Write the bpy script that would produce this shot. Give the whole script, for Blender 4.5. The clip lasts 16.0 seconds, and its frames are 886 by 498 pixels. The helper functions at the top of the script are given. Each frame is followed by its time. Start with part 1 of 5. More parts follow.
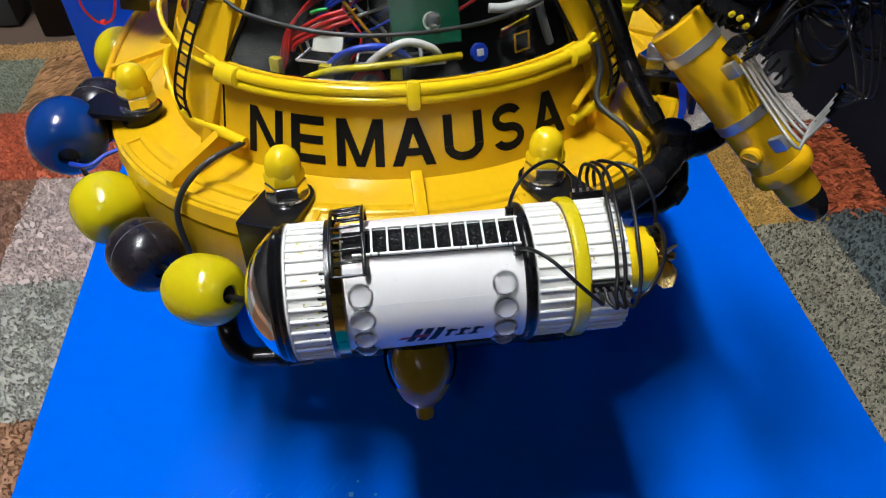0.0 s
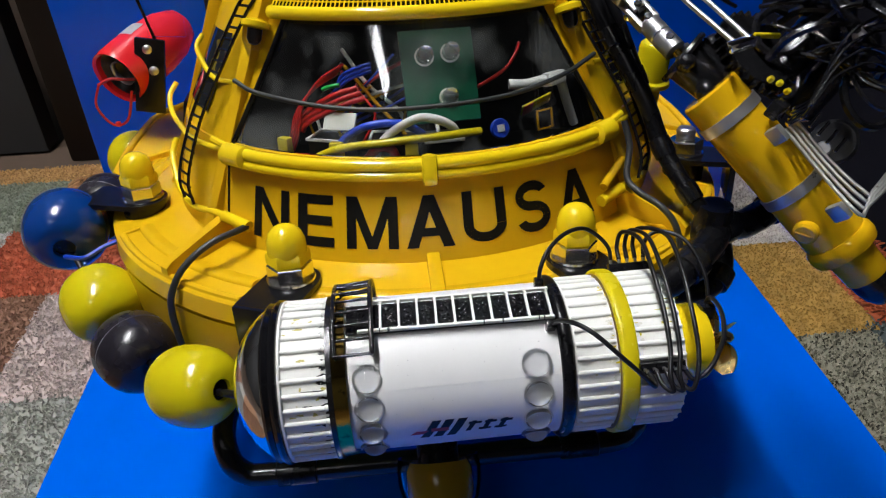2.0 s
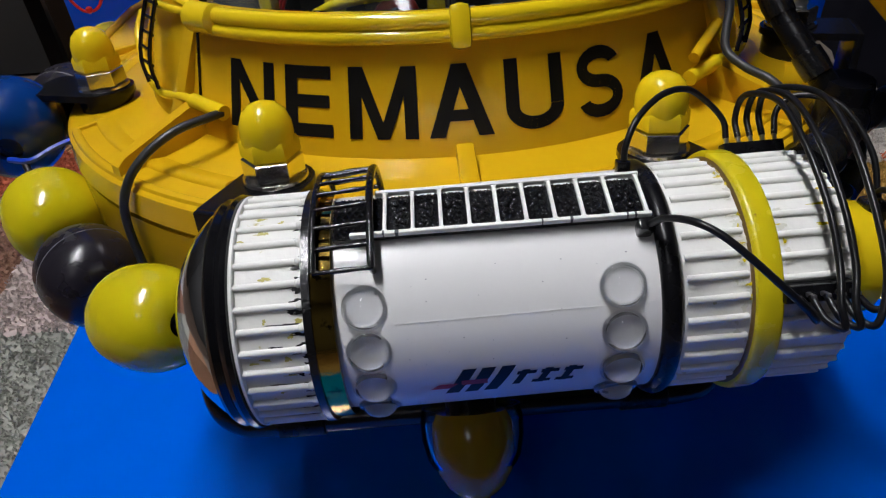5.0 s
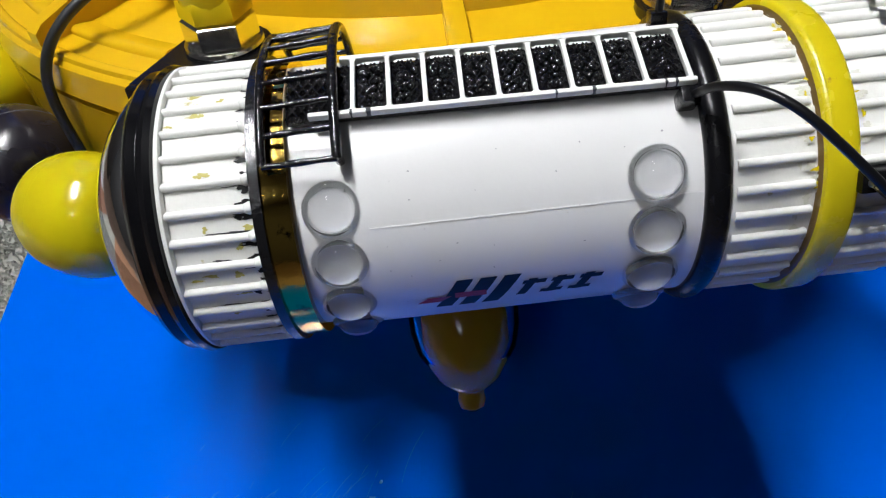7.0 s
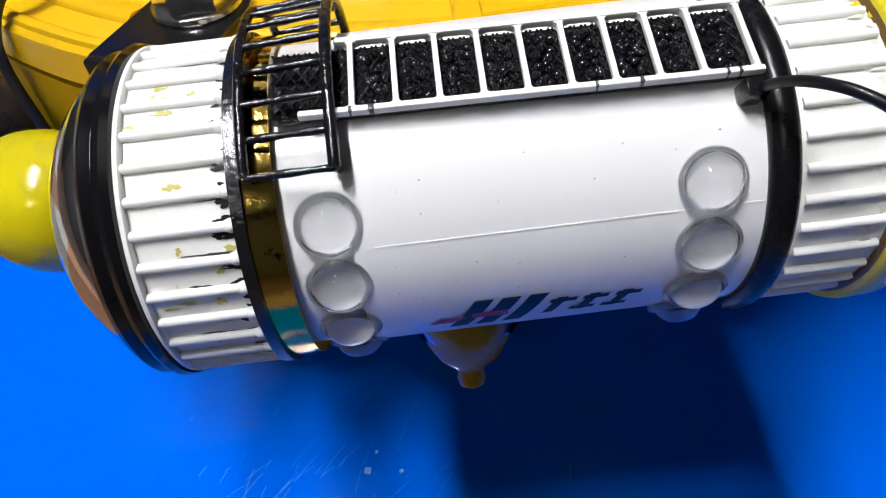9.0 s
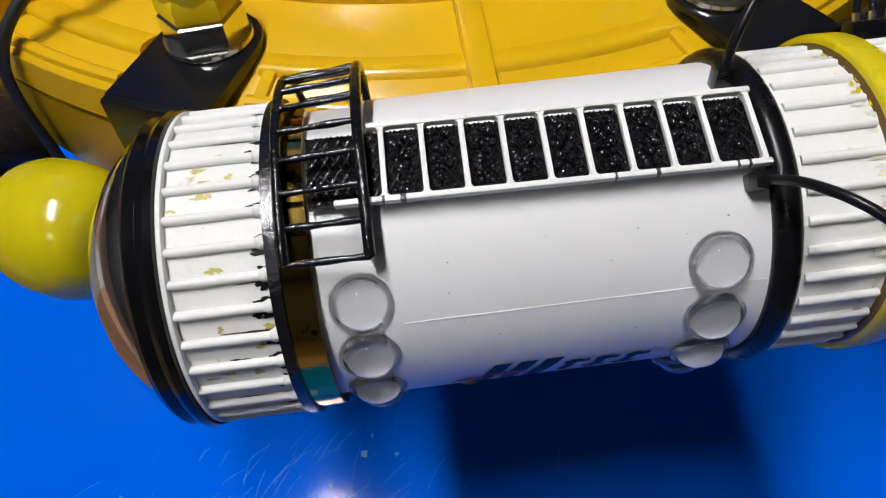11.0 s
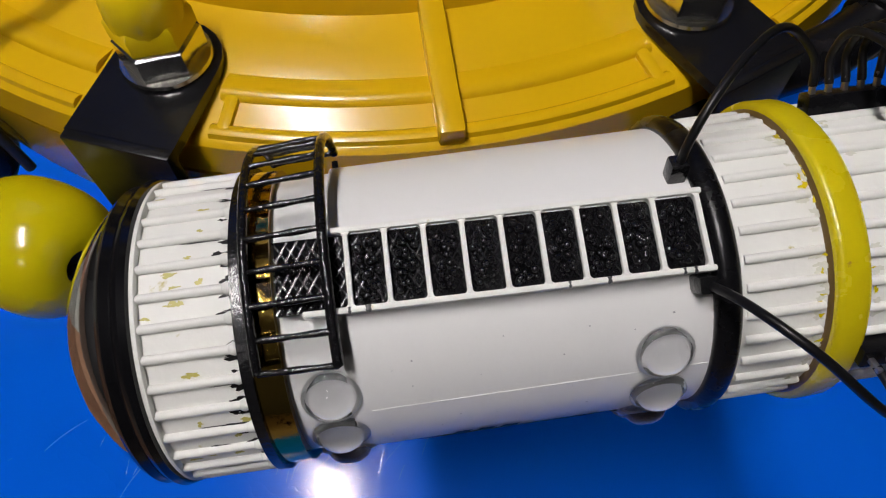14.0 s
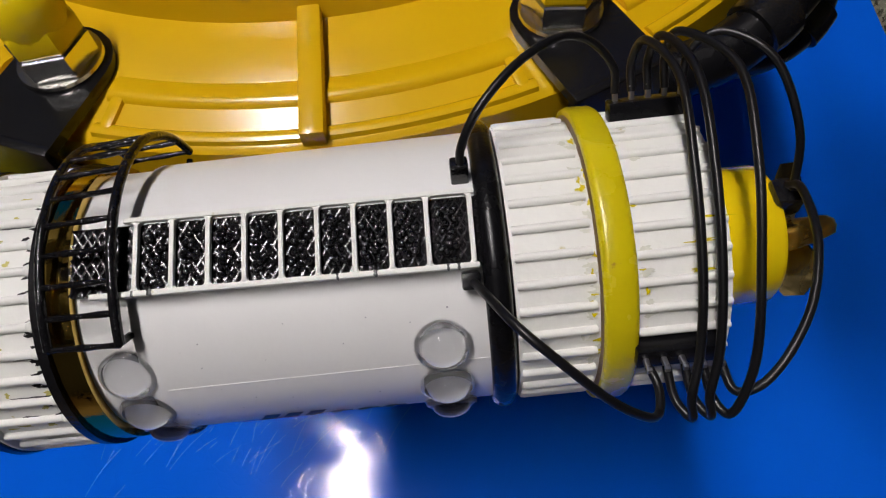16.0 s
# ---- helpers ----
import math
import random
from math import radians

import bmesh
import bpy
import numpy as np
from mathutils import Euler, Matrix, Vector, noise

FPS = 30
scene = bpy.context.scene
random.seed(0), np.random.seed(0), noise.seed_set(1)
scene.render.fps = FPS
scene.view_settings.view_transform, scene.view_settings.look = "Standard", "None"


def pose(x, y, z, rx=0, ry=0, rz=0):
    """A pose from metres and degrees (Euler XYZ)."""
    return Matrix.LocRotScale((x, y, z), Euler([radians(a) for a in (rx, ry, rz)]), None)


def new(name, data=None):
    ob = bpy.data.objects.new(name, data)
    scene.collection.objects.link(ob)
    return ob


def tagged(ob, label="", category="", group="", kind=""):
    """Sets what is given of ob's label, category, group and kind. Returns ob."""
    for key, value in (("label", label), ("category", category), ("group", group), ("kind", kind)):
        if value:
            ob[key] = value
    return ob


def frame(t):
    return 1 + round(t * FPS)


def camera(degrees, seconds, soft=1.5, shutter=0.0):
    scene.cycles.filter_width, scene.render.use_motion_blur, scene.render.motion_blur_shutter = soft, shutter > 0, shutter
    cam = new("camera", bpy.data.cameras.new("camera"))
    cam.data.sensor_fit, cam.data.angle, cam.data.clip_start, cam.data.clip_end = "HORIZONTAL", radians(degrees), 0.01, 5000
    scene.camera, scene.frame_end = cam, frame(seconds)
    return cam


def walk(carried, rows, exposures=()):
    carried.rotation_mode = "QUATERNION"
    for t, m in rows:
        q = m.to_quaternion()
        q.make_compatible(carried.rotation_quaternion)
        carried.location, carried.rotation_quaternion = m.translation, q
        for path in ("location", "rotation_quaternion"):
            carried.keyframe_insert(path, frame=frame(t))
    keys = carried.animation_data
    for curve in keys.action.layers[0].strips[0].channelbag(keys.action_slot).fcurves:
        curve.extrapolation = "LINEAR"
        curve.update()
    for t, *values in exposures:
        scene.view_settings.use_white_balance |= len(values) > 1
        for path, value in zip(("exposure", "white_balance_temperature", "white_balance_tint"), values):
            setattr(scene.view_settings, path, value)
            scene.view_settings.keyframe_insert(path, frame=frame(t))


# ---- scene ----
cam = camera(64.7, 16.0, soft=1.2)
METRES, EYE, TILT, LEAN, TURN = 0.2, 0.332, -45.1, 0.0, -6.6
ROWS = [
    (0.0, 0.0, 0.0, 0.0, 0.0, 0.0, -0.0),
    (0.5, 0.007, 0.053, -0.0124, -0.02, -0.53, 0.05),
    (1.0, -0.0005, 0.1098, -0.0172, 0.31, 1.91, 0.19),
    (1.5, -0.0044, 0.1236, -0.0402, 0.68, 7.57, 0.63),
    (2.0, 0.0003, 0.1265, -0.067, 1.7, 10.94, 0.3),
    (2.5, -0.0019, 0.1489, -0.0731, 2.77, 12.68, -0.31),
    (3.0, 0.0114, 0.2116, -0.0679, 3.44, 14.26, -0.79),
    (3.5, 0.0192, 0.2734, -0.0676, 3.95, 13.35, -1.24),
    (4.0, 0.0057, 0.3411, -0.0725, 4.52, 11.8, -1.03),
    (4.5, -0.0049, 0.38, -0.0734, 4.65, 8.73, -0.64),
    (5.0, -0.0112, 0.4018, -0.0719, 4.28, 5.96, -0.12),
    (7.5, -0.0217, 0.5288, -0.0474, 2.94, -6.42, 1.22),
    (8.0, -0.0292, 0.5433, -0.0395, 2.67, -7.89, 1.28),
    (8.5, -0.035, 0.5584, -0.0293, 2.43, -9.0, 1.26),
    (9.0, -0.038, 0.5726, -0.0193, 2.01, -9.3, 1.4),
    (9.5, -0.0483, 0.5717, 0.003, 1.48, -10.2, 1.63),
    (10.0, -0.052, 0.5631, 0.0182, 1.25, -10.9, 1.39),
    (12.5, -0.0723, 0.5724, 0.1052, -0.81, -18.35, 0.41),
    (13.0, -0.0732, 0.5717, 0.1292, -1.38, -20.5, 0.54),
    (13.5, -0.0691, 0.5785, 0.1517, -1.57, -21.75, 0.45),
    (14.0, -0.0513, 0.5799, 0.1635, -1.57, -22.6, 0.72),
    (14.5, -0.025, 0.5831, 0.1693, -0.88, -22.42, 0.79),
    (15.0, 0.0016, 0.5914, 0.1689, -0.24, -22.82, 0.71),
    (15.5, 0.0613, 0.5761, 0.1714, 1.25, -22.78, 0.85),
    (16.0, 0.1006, 0.558, 0.1626, 2.54, -21.89, 0.73),
]
EXPOSURES = ((0.0, 0.50, 6050, 10), (1.5, 0.38, 6100, 10), (3.0, 0.27, 6150, 12), (4.0, 0.26, 6100, 12), (4.5, 0.06, 6050, 13), (5.0, -0.08, 6050, 13), (7.5, 0.54, 6080, 10), (8.5, 0.66, 6080, 12), (9.2, 0.58, 6080, 12), (10.0, 0.36, 6100, 13), (12.5, -0.22, 6350, 14), (14.0, -0.32, 6450, 15), (16.0, -0.30, 6500, 16))
walk(cam, [(t, pose(0, 0, EYE, TILT, LEAN, TURN) @ pose(METRES * x, METRES * y, METRES * z, 90 + pitch, roll, yaw)) for t, x, y, z, yaw, pitch, roll in ROWS], EXPOSURES)

SUB = pose(0.0125, 0.2845, 0.1675, -7.0, 0, 0)      # hull frame: tilted a little nose up
POD = pose(0.0125, 0.1355, 0.1833, 0, -1.04, -0.1)  # pod frame: its axis is x

# ---- world, lamp, room light ----
world = bpy.data.worlds.new("room_air")
scene.world = world
world.use_nodes = True
world.node_tree.nodes["Background"].inputs[0].default_value = (0.75, 0.85, 1.0, 1)
world.node_tree.nodes["Background"].inputs[1].default_value = 0.001
LAMP_Z = 2.00
LAMPS = ((-0.44, 0.215, 0.10, 0.93, 0, 132.0), (-0.665, -1.335, 0.13, 0.40, 32, 12.0), (-0.81, -1.10, 0.13, 0.14, 32, 5.0))  # x, y, width, length, turn, strength


# ---- materials ----
def nodes_of(m):
    m.use_nodes = True
    nt = m.node_tree
    return nt, nt.nodes, nt.links, nt.nodes["Principled BSDF"]


def paint(name, col, rough=0.35, metal=0.0, var=0.10, scale=120.0, bump=0.08, fine=1200.0, dirt=None, dirt_at=0.68, dirt_scale=260.0, coat=0.0, spec=0.5, depth=0.0004, per_piece=0.0):
    """A surface with colour drift, fine relief, uneven gloss and, with dirt, spots of wear of another colour."""
    m = bpy.data.materials.new(name)
    nt, N, L, b = nodes_of(m)
    tc = N.new("ShaderNodeTexCoord")
    n1 = N.new("ShaderNodeTexNoise")
    n1.inputs["Scale"].default_value, n1.inputs["Detail"].default_value = scale, 5
    L.new(tc.outputs["Object"], n1.inputs["Vector"])
    mix = N.new("ShaderNodeMix")
    mix.data_type = "RGBA"
    mix.inputs["A"].default_value = (*[c * (1 - var) for c in col], 1)
    mix.inputs["B"].default_value = (*[min(1, c * (1 + var)) for c in col], 1)
    L.new(n1.outputs["Fac"], mix.inputs["Factor"])
    out = mix.outputs["Result"]
    if per_piece:
        oi, hs = N.new("ShaderNodeObjectInfo"), N.new("ShaderNodeHueSaturation")
        mr = N.new("ShaderNodeMapRange")
        mr.inputs["To Min"].default_value, mr.inputs["To Max"].default_value = 1 - per_piece, 1 + per_piece
        L.new(oi.outputs["Random"], mr.inputs["Value"])
        L.new(mr.outputs["Result"], hs.inputs["Value"])
        L.new(out, hs.inputs["Color"])
        out = hs.outputs["Color"]
    if dirt:
        n3 = N.new("ShaderNodeTexNoise")
        n3.inputs["Scale"].default_value, n3.inputs["Detail"].default_value, n3.inputs["Roughness"].default_value = dirt_scale, 6, 0.65
        L.new(tc.outputs["Object"], n3.inputs["Vector"])
        ramp = N.new("ShaderNodeValToRGB")
        ramp.color_ramp.elements[0].position, ramp.color_ramp.elements[1].position = dirt_at, dirt_at + 0.06
        L.new(n3.outputs["Fac"], ramp.inputs["Fac"])
        mx = N.new("ShaderNodeMix")
        mx.data_type = "RGBA"
        mx.inputs["B"].default_value = (*dirt, 1)
        L.new(out, mx.inputs["A"])
        L.new(ramp.outputs["Color"], mx.inputs["Factor"])
        out = mx.outputs["Result"]
    L.new(out, b.inputs["Base Color"])
    n2 = N.new("ShaderNodeTexNoise")
    n2.inputs["Scale"].default_value, n2.inputs["Detail"].default_value = fine, 4
    L.new(tc.outputs["Object"], n2.inputs["Vector"])
    mr = N.new("ShaderNodeMapRange")
    mr.inputs["To Min"].default_value, mr.inputs["To Max"].default_value = max(0.02, rough * 0.75), min(1, rough * 1.3)
    L.new(n1.outputs["Fac"], mr.inputs["Value"])
    L.new(mr.outputs["Result"], b.inputs["Roughness"])
    if bump:
        bp = N.new("ShaderNodeBump")
        bp.inputs["Strength"].default_value, bp.inputs["Distance"].default_value = bump, depth
        L.new(n2.outputs["Fac"], bp.inputs["Height"])
        L.new(bp.outputs["Normal"], b.inputs["Normal"])
    b.inputs["Metallic"].default_value = metal
    b.inputs["Specular IOR Level"].default_value = spec
    b.inputs["Coat Weight"].default_value = coat
    b.inputs["Coat Roughness"].default_value = 0.08
    return m


def glass(name, col, rough=0.02, ior=1.45, thin=False, dust=0.05, haze=None, gloss=True):
    m = bpy.data.materials.new(name)
    nt, N, L, b = nodes_of(m)
    b.inputs["Base Color"].default_value = (*col, 1)
    b.inputs["Transmission Weight"].default_value = 1
    b.inputs["Roughness"].default_value = rough
    b.inputs["IOR"].default_value = ior
    if thin:
        # a thin pane: mostly see-through, glossy by Fresnel, with a dusty film
        tr, gl, df = N.new("ShaderNodeBsdfTransparent"), N.new("ShaderNodeBsdfGlossy"), N.new("ShaderNodeBsdfDiffuse")
        tr.inputs["Color"].default_value = (*col, 1)
        gl.inputs["Roughness"].default_value = rough
        df.inputs["Color"].default_value = (0.5, 0.52, 0.5, 1)
        fr = N.new("ShaderNodeFresnel")
        fr.inputs["IOR"].default_value = ior
        m1, m2 = N.new("ShaderNodeMixShader"), N.new("ShaderNodeMixShader")
        tc, nz, rp = N.new("ShaderNodeTexCoord"), N.new("ShaderNodeTexNoise"), N.new("ShaderNodeMapRange")
        nz.inputs["Scale"].default_value, nz.inputs["Detail"].default_value = 45, 9
        rp.inputs["From Min"].default_value, rp.inputs["From Max"].default_value = 0.48, 0.80
        rp.inputs["To Min"].default_value, rp.inputs["To Max"].default_value = dust * 0.03 if haze is None else haze, dust if haze is None else haze + dust
        L.new(tc.outputs["Object"], nz.inputs["Vector"])
        L.new(nz.outputs["Fac"], rp.inputs["Value"])
        L.new(rp.outputs["Result"], m1.inputs["Fac"])
        L.new(tr.outputs[0], m1.inputs[1])
        L.new(df.outputs[0], m1.inputs[2])
        if gloss:
            L.new(fr.outputs[0], m2.inputs["Fac"])
        else:
            m2.inputs["Fac"].default_value = 0.0
        L.new(m1.outputs[0], m2.inputs[1])
        L.new(gl.outputs[0], m2.inputs[2])
        L.new(m2.outputs[0], N["Material Output"].inputs["Surface"])
    return m


YELLOW = paint("yellow_gloss_paint", (0.66, 0.400, 0.003), 0.21, var=0.07, scale=60, bump=0.14, fine=200, dirt=(0.14, 0.08, 0.02), dirt_at=0.745, dirt_scale=520, coat=0.18)
YELLOW_TUBE = paint("bright_yellow_tube", (0.80, 0.58, 0.004), 0.16, var=0.06, bump=0.0, coat=0.4)
YELLOW_ARM = paint("orange_yellow_arm_paint", (0.70, 0.405, 0.003), 0.13, var=0.07, scale=70, bump=0.04, fine=160, spec=0.4, dirt=(0.30, 0.16, 0.02), dirt_at=0.76, dirt_scale=300)
YELLOW_BAND = paint("yellow_band_paint", (0.60, 0.49, 0.004), 0.26, var=0.12, bump=0.15, dirt=(0.40, 0.26, 0.03), dirt_at=0.70)
FLOAT_YELLOW = paint("lemon_float_paint", (0.56, 0.470, 0.002), 0.17, var=0.08, scale=80, bump=0.16, fine=220, dirt=(0.3, 0.25, 0.03), dirt_at=0.76, coat=0.2)
FLOAT_BLACK = paint("black_float_paint", (0.014, 0.012, 0.017), 0.26, var=0.4, bump=0.30, fine=260, dirt=(0.12, 0.12, 0.13), dirt_at=0.72, dirt_scale=150)
FLOAT_BLUE = paint("blue_float_paint", (0.004, 0.036, 0.19), 0.20, var=0.1, bump=0.1, dirt=(0.25, 0.03, 0.01), dirt_at=0.77, dirt_scale=120, coat=0.3)
BLUE = paint("blue_board_paint", (0.0, 0.115, 0.72), 0.11, var=0.08, scale=14, bump=0.05, fine=60, depth=0.0006, dirt=(0.02, 0.20, 0.68), dirt_at=0.76, dirt_scale=45, spec=0.5)
# fine scratches in the board's gloss, that show where it mirrors the lamp
nt, N, L, b = nodes_of(BLUE)
tc, vo, mr, nz = N.new("ShaderNodeTexCoord"), N.new("ShaderNodeTexVoronoi"), N.new("ShaderNodeMapRange"), N.new("ShaderNodeTexNoise")
vo.feature = "DISTANCE_TO_EDGE"
vo.inputs["Scale"].default_value = 42
nz.inputs["Scale"].default_value, nz.inputs["Detail"].default_value = 30, 3
mx = N.new("ShaderNodeMix")
mx.data_type = "RGBA"
mx.inputs["Factor"].default_value = 0.06
L.new(tc.outputs["Object"], mx.inputs["A"])
L.new(tc.outputs["Object"], nz.inputs["Vector"])
L.new(nz.outputs["Color"], mx.inputs["B"])
L.new(mx.outputs["Result"], vo.inputs["Vector"])
mr.inputs["From Min"].default_value, mr.inputs["From Max"].default_value = 0.0, 0.02
L.new(vo.outputs["Distance"], mr.inputs["Value"])
bp = N.new("ShaderNodeBump")
bp.inputs["Strength"].default_value, bp.inputs["Distance"].default_value = 0.05, 0.0004
L.new(mr.outputs["Result"], bp.inputs["Height"])
L.new(b.inputs["Normal"].links[0].from_socket, bp.inputs["Normal"])
L.new(bp.outputs["Normal"], b.inputs["Normal"])
# scraped paint, its paleness also carrying the lamp's glints
SCRATCH = paint("glinting_scraped_paint", (0.10, 0.28, 0.62), 0.2, var=0.1, bump=0.3, fine=2500, depth=0.0003)
WHITE = paint("white_pod_paint", (0.78, 0.78, 0.77), 0.30, var=0.03, scale=90, bump=0.06, fine=700, dirt=(0.16, 0.15, 0.13), dirt_at=0.735, dirt_scale=420)
WHITE_WORN = paint("worn_white_paint", (0.78, 0.78, 0.74), 0.52, var=0.06, scale=140, bump=0.18, fine=700, dirt=(0.48, 0.42, 0.14), dirt_at=0.64, dirt_scale=210)
BLACK = paint("black_rubber", (0.005, 0.005, 0.006), 0.27, var=0.3, bump=0.12, spec=0.25)
BLACK_GLOSS = paint("black_gloss_plastic", (0.008, 0.008, 0.009), 0.16, var=0.3, bump=0.25, fine=1500)
BLACK_METAL = paint("black_painted_steel", (0.007, 0.007, 0.008), 0.22, var=0.3, bump=0.15, spec=0.35, dirt=(0.22, 0.21, 0.20), dirt_at=0.72, dirt_scale=220)
RING_BLACK = paint("smooth_black_rubber", (0.005, 0.005, 0.006), 0.14, var=0.2, bump=0.04, fine=400, spec=0.45)
WIRE_BLACK = paint("black_wire_sleeve", (0.007, 0.007, 0.008), 0.30, var=0.3, bump=0.05, spec=0.32)
TAR_ROD = paint("lumpy_black_tar", (0.006, 0.006, 0.007), 0.05, var=0.3, bump=0.35, fine=900, depth=0.0008)
MESH_WIRE = paint("black_mesh_wire", (0.006, 0.006, 0.007), 0.16, var=0.4, bump=0.3, fine=1200, depth=0.0004, spec=0.5)
GUM = paint("wet_black_gum", (0.005, 0.005, 0.006), 0.07, var=0.3, bump=0.25, fine=900, depth=0.0006)
BLACK_TAR = paint("black_wet_mesh", (0.008, 0.008, 0.009), 0.10, var=0.3, bump=0.9, fine=1700, depth=0.0012)
# dark mottling stands in for the dark room mirrored in the brass
BRASS = paint("brass", (0.62, 0.42, 0.09), 0.09, metal=1.0, var=0.15, dirt=(0.03, 0.025, 0.02), dirt_at=0.58)
BRASS_CAST = paint("rubbed_cast_brass", (0.66, 0.50, 0.20), 0.26, metal=1.0, var=0.2, bump=0.15, dirt=(0.12, 0.08, 0.03), dirt_at=0.68)
CHROME = paint("chrome", (0.78, 0.78, 0.80), 0.035, metal=1.0, var=0.06, bump=0.03, dirt=(0.25, 0.22, 0.2), dirt_at=0.76)
NUT_STEEL = paint("plated_nut_steel", (0.78, 0.77, 0.74), 0.17, metal=1.0, var=0.1, bump=0.08, dirt=(0.2, 0.17, 0.1), dirt_at=0.74)
STEEL = paint("steel", (0.56, 0.56, 0.57), 0.36, metal=1.0, var=0.15, bump=0.15)
GREY_HOSE = paint("grey_hose", (0.022, 0.024, 0.025), 0.42, var=0.15)
GREY_PLASTIC = paint("grey_plastic", (0.025, 0.026, 0.03), 0.3)
INK = paint("black_ink", (0.004, 0.004, 0.004), 0.45, var=0.3, bump=0.05, spec=0.25)
INK_RED = paint("red_ink", (0.45, 0.02, 0.015), 0.4)
RED = paint("red_plastic", (0.66, 0.016, 0.022), 0.24, var=0.08, coat=0.2)
RED_WIRE = paint("red_wire", (0.55, 0.012, 0.010), 0.35)
BLUE_WIRE = paint("blue_wire", (0.01, 0.05, 0.50), 0.35)
WHITE_WIRE = paint("white_wire", (0.7, 0.7, 0.68), 0.4)
GREEN_BOARD = paint("green_circuit_board", (0.006, 0.10, 0.05), 0.4, var=0.2, scale=300, bump=0.2)
GREEN_WIRE = paint("green_wire", (0.02, 0.35, 0.06), 0.4)
DARK = paint("dark_inside", (0.006, 0.006, 0.007), 0.5, var=0.4, scale=120, spec=0.2)
CLEAR = glass("clear_acrylic", (1, 1, 1), 0.03, 1.47)
# grey tints put the shade inside lens and rim into their colour
LENS = glass("moulded_clear_lens", (0.40, 0.41, 0.43), 0.03, 1.42)
LENS_RIM = glass("clear_lens_rim", (0.62, 0.63, 0.65), 0.05, 1.48)
DIODE = glass("clear_diode_resin", (0.97, 0.98, 0.98), 0.02, 1.62)
DIODE.node_tree.nodes["Principled BSDF"].inputs["Transmission Weight"].default_value = 0.92
# real dust, with haze that also stands in for a veil of reflections
PANE = glass("dusty_window_pane", (0.95, 0.97, 0.96), 0.04, 1.85, thin=True, dust=0.26, haze=0.003)
PANE_INSIDE = glass("window_pane_inner_face", (0.97, 0.98, 0.98), thin=True, dust=0.02, haze=0.0, gloss=False)
BLACK_GLASS = paint("dark_window_glass", (0.010, 0.012, 0.016), 0.05, var=0.3, bump=0.02, spec=0.8)
CUP = glass("clear_cup", (0.96, 0.98, 0.97), 0.03, 1.09, thin=True, dust=0.02)
# darker than the plastic itself: the shadow under the bow is in this colour
AMBER = paint("amber_plastic", (0.46, 0.24, 0.006), 0.16, var=0.1, bump=0.06, coat=0.3)
RUG_BASE = paint("rug_backing", (0.16, 0.13, 0.10), 0.95, var=0.3)
DARK_WOOD = paint("dark_wood", (0.014, 0.008, 0.005), 0.5, spec=0.2, var=0.4, scale=14, bump=0.2, fine=120)
GREY_WALL = paint("grey_wall_paint", (0.045, 0.045, 0.045), 0.8, var=0.08, scale=8, bump=0.2, fine=200)
CEILING = paint("ceiling_paint", (0.07, 0.07, 0.07), 0.9, var=0.05, scale=5)
FLOOR = paint("floor_boards", (0.07, 0.045, 0.03), 0.6, var=0.3, scale=9)
CLOTH = paint("dark_navy_cloth", (0.008, 0.008, 0.012), 0.9, spec=0.05, var=0.4, scale=40, bump=0.5, fine=700)
RUBBED_ZINC = paint("rubbed_zinc", (0.50, 0.50, 0.47), 0.40, metal=0.85, var=0.25, scale=120, bump=0.25, fine=500, dirt=(0.10, 0.09, 0.07), dirt_at=0.66, dirt_scale=180)
GLUE = paint("dried_glue", (0.68, 0.68, 0.60), 0.25, var=0.15, scale=300, bump=0.4, fine=900)
STAIN = paint("yellow_stain", (0.50, 0.45, 0.12), 0.45, var=0.25, scale=300)
GLUE_LINE = paint("brown_glue_line", (0.13, 0.075, 0.012), 0.35, var=0.3, scale=300)
SCUFF = paint("scuffed_seam", (0.10, 0.10, 0.11), 0.4, var=0.5, scale=400)
LABEL_GREY = paint("grey_label", (0.35, 0.35, 0.37), 0.4)



def glow(strength):
    m = bpy.data.materials.new("lamp_diffuser")
    nt, N, L, b = nodes_of(m)
    b.inputs["Emission Color"].default_value = (1.0, 0.97, 0.93, 1)
    b.inputs["Emission Strength"].default_value = strength
    return m


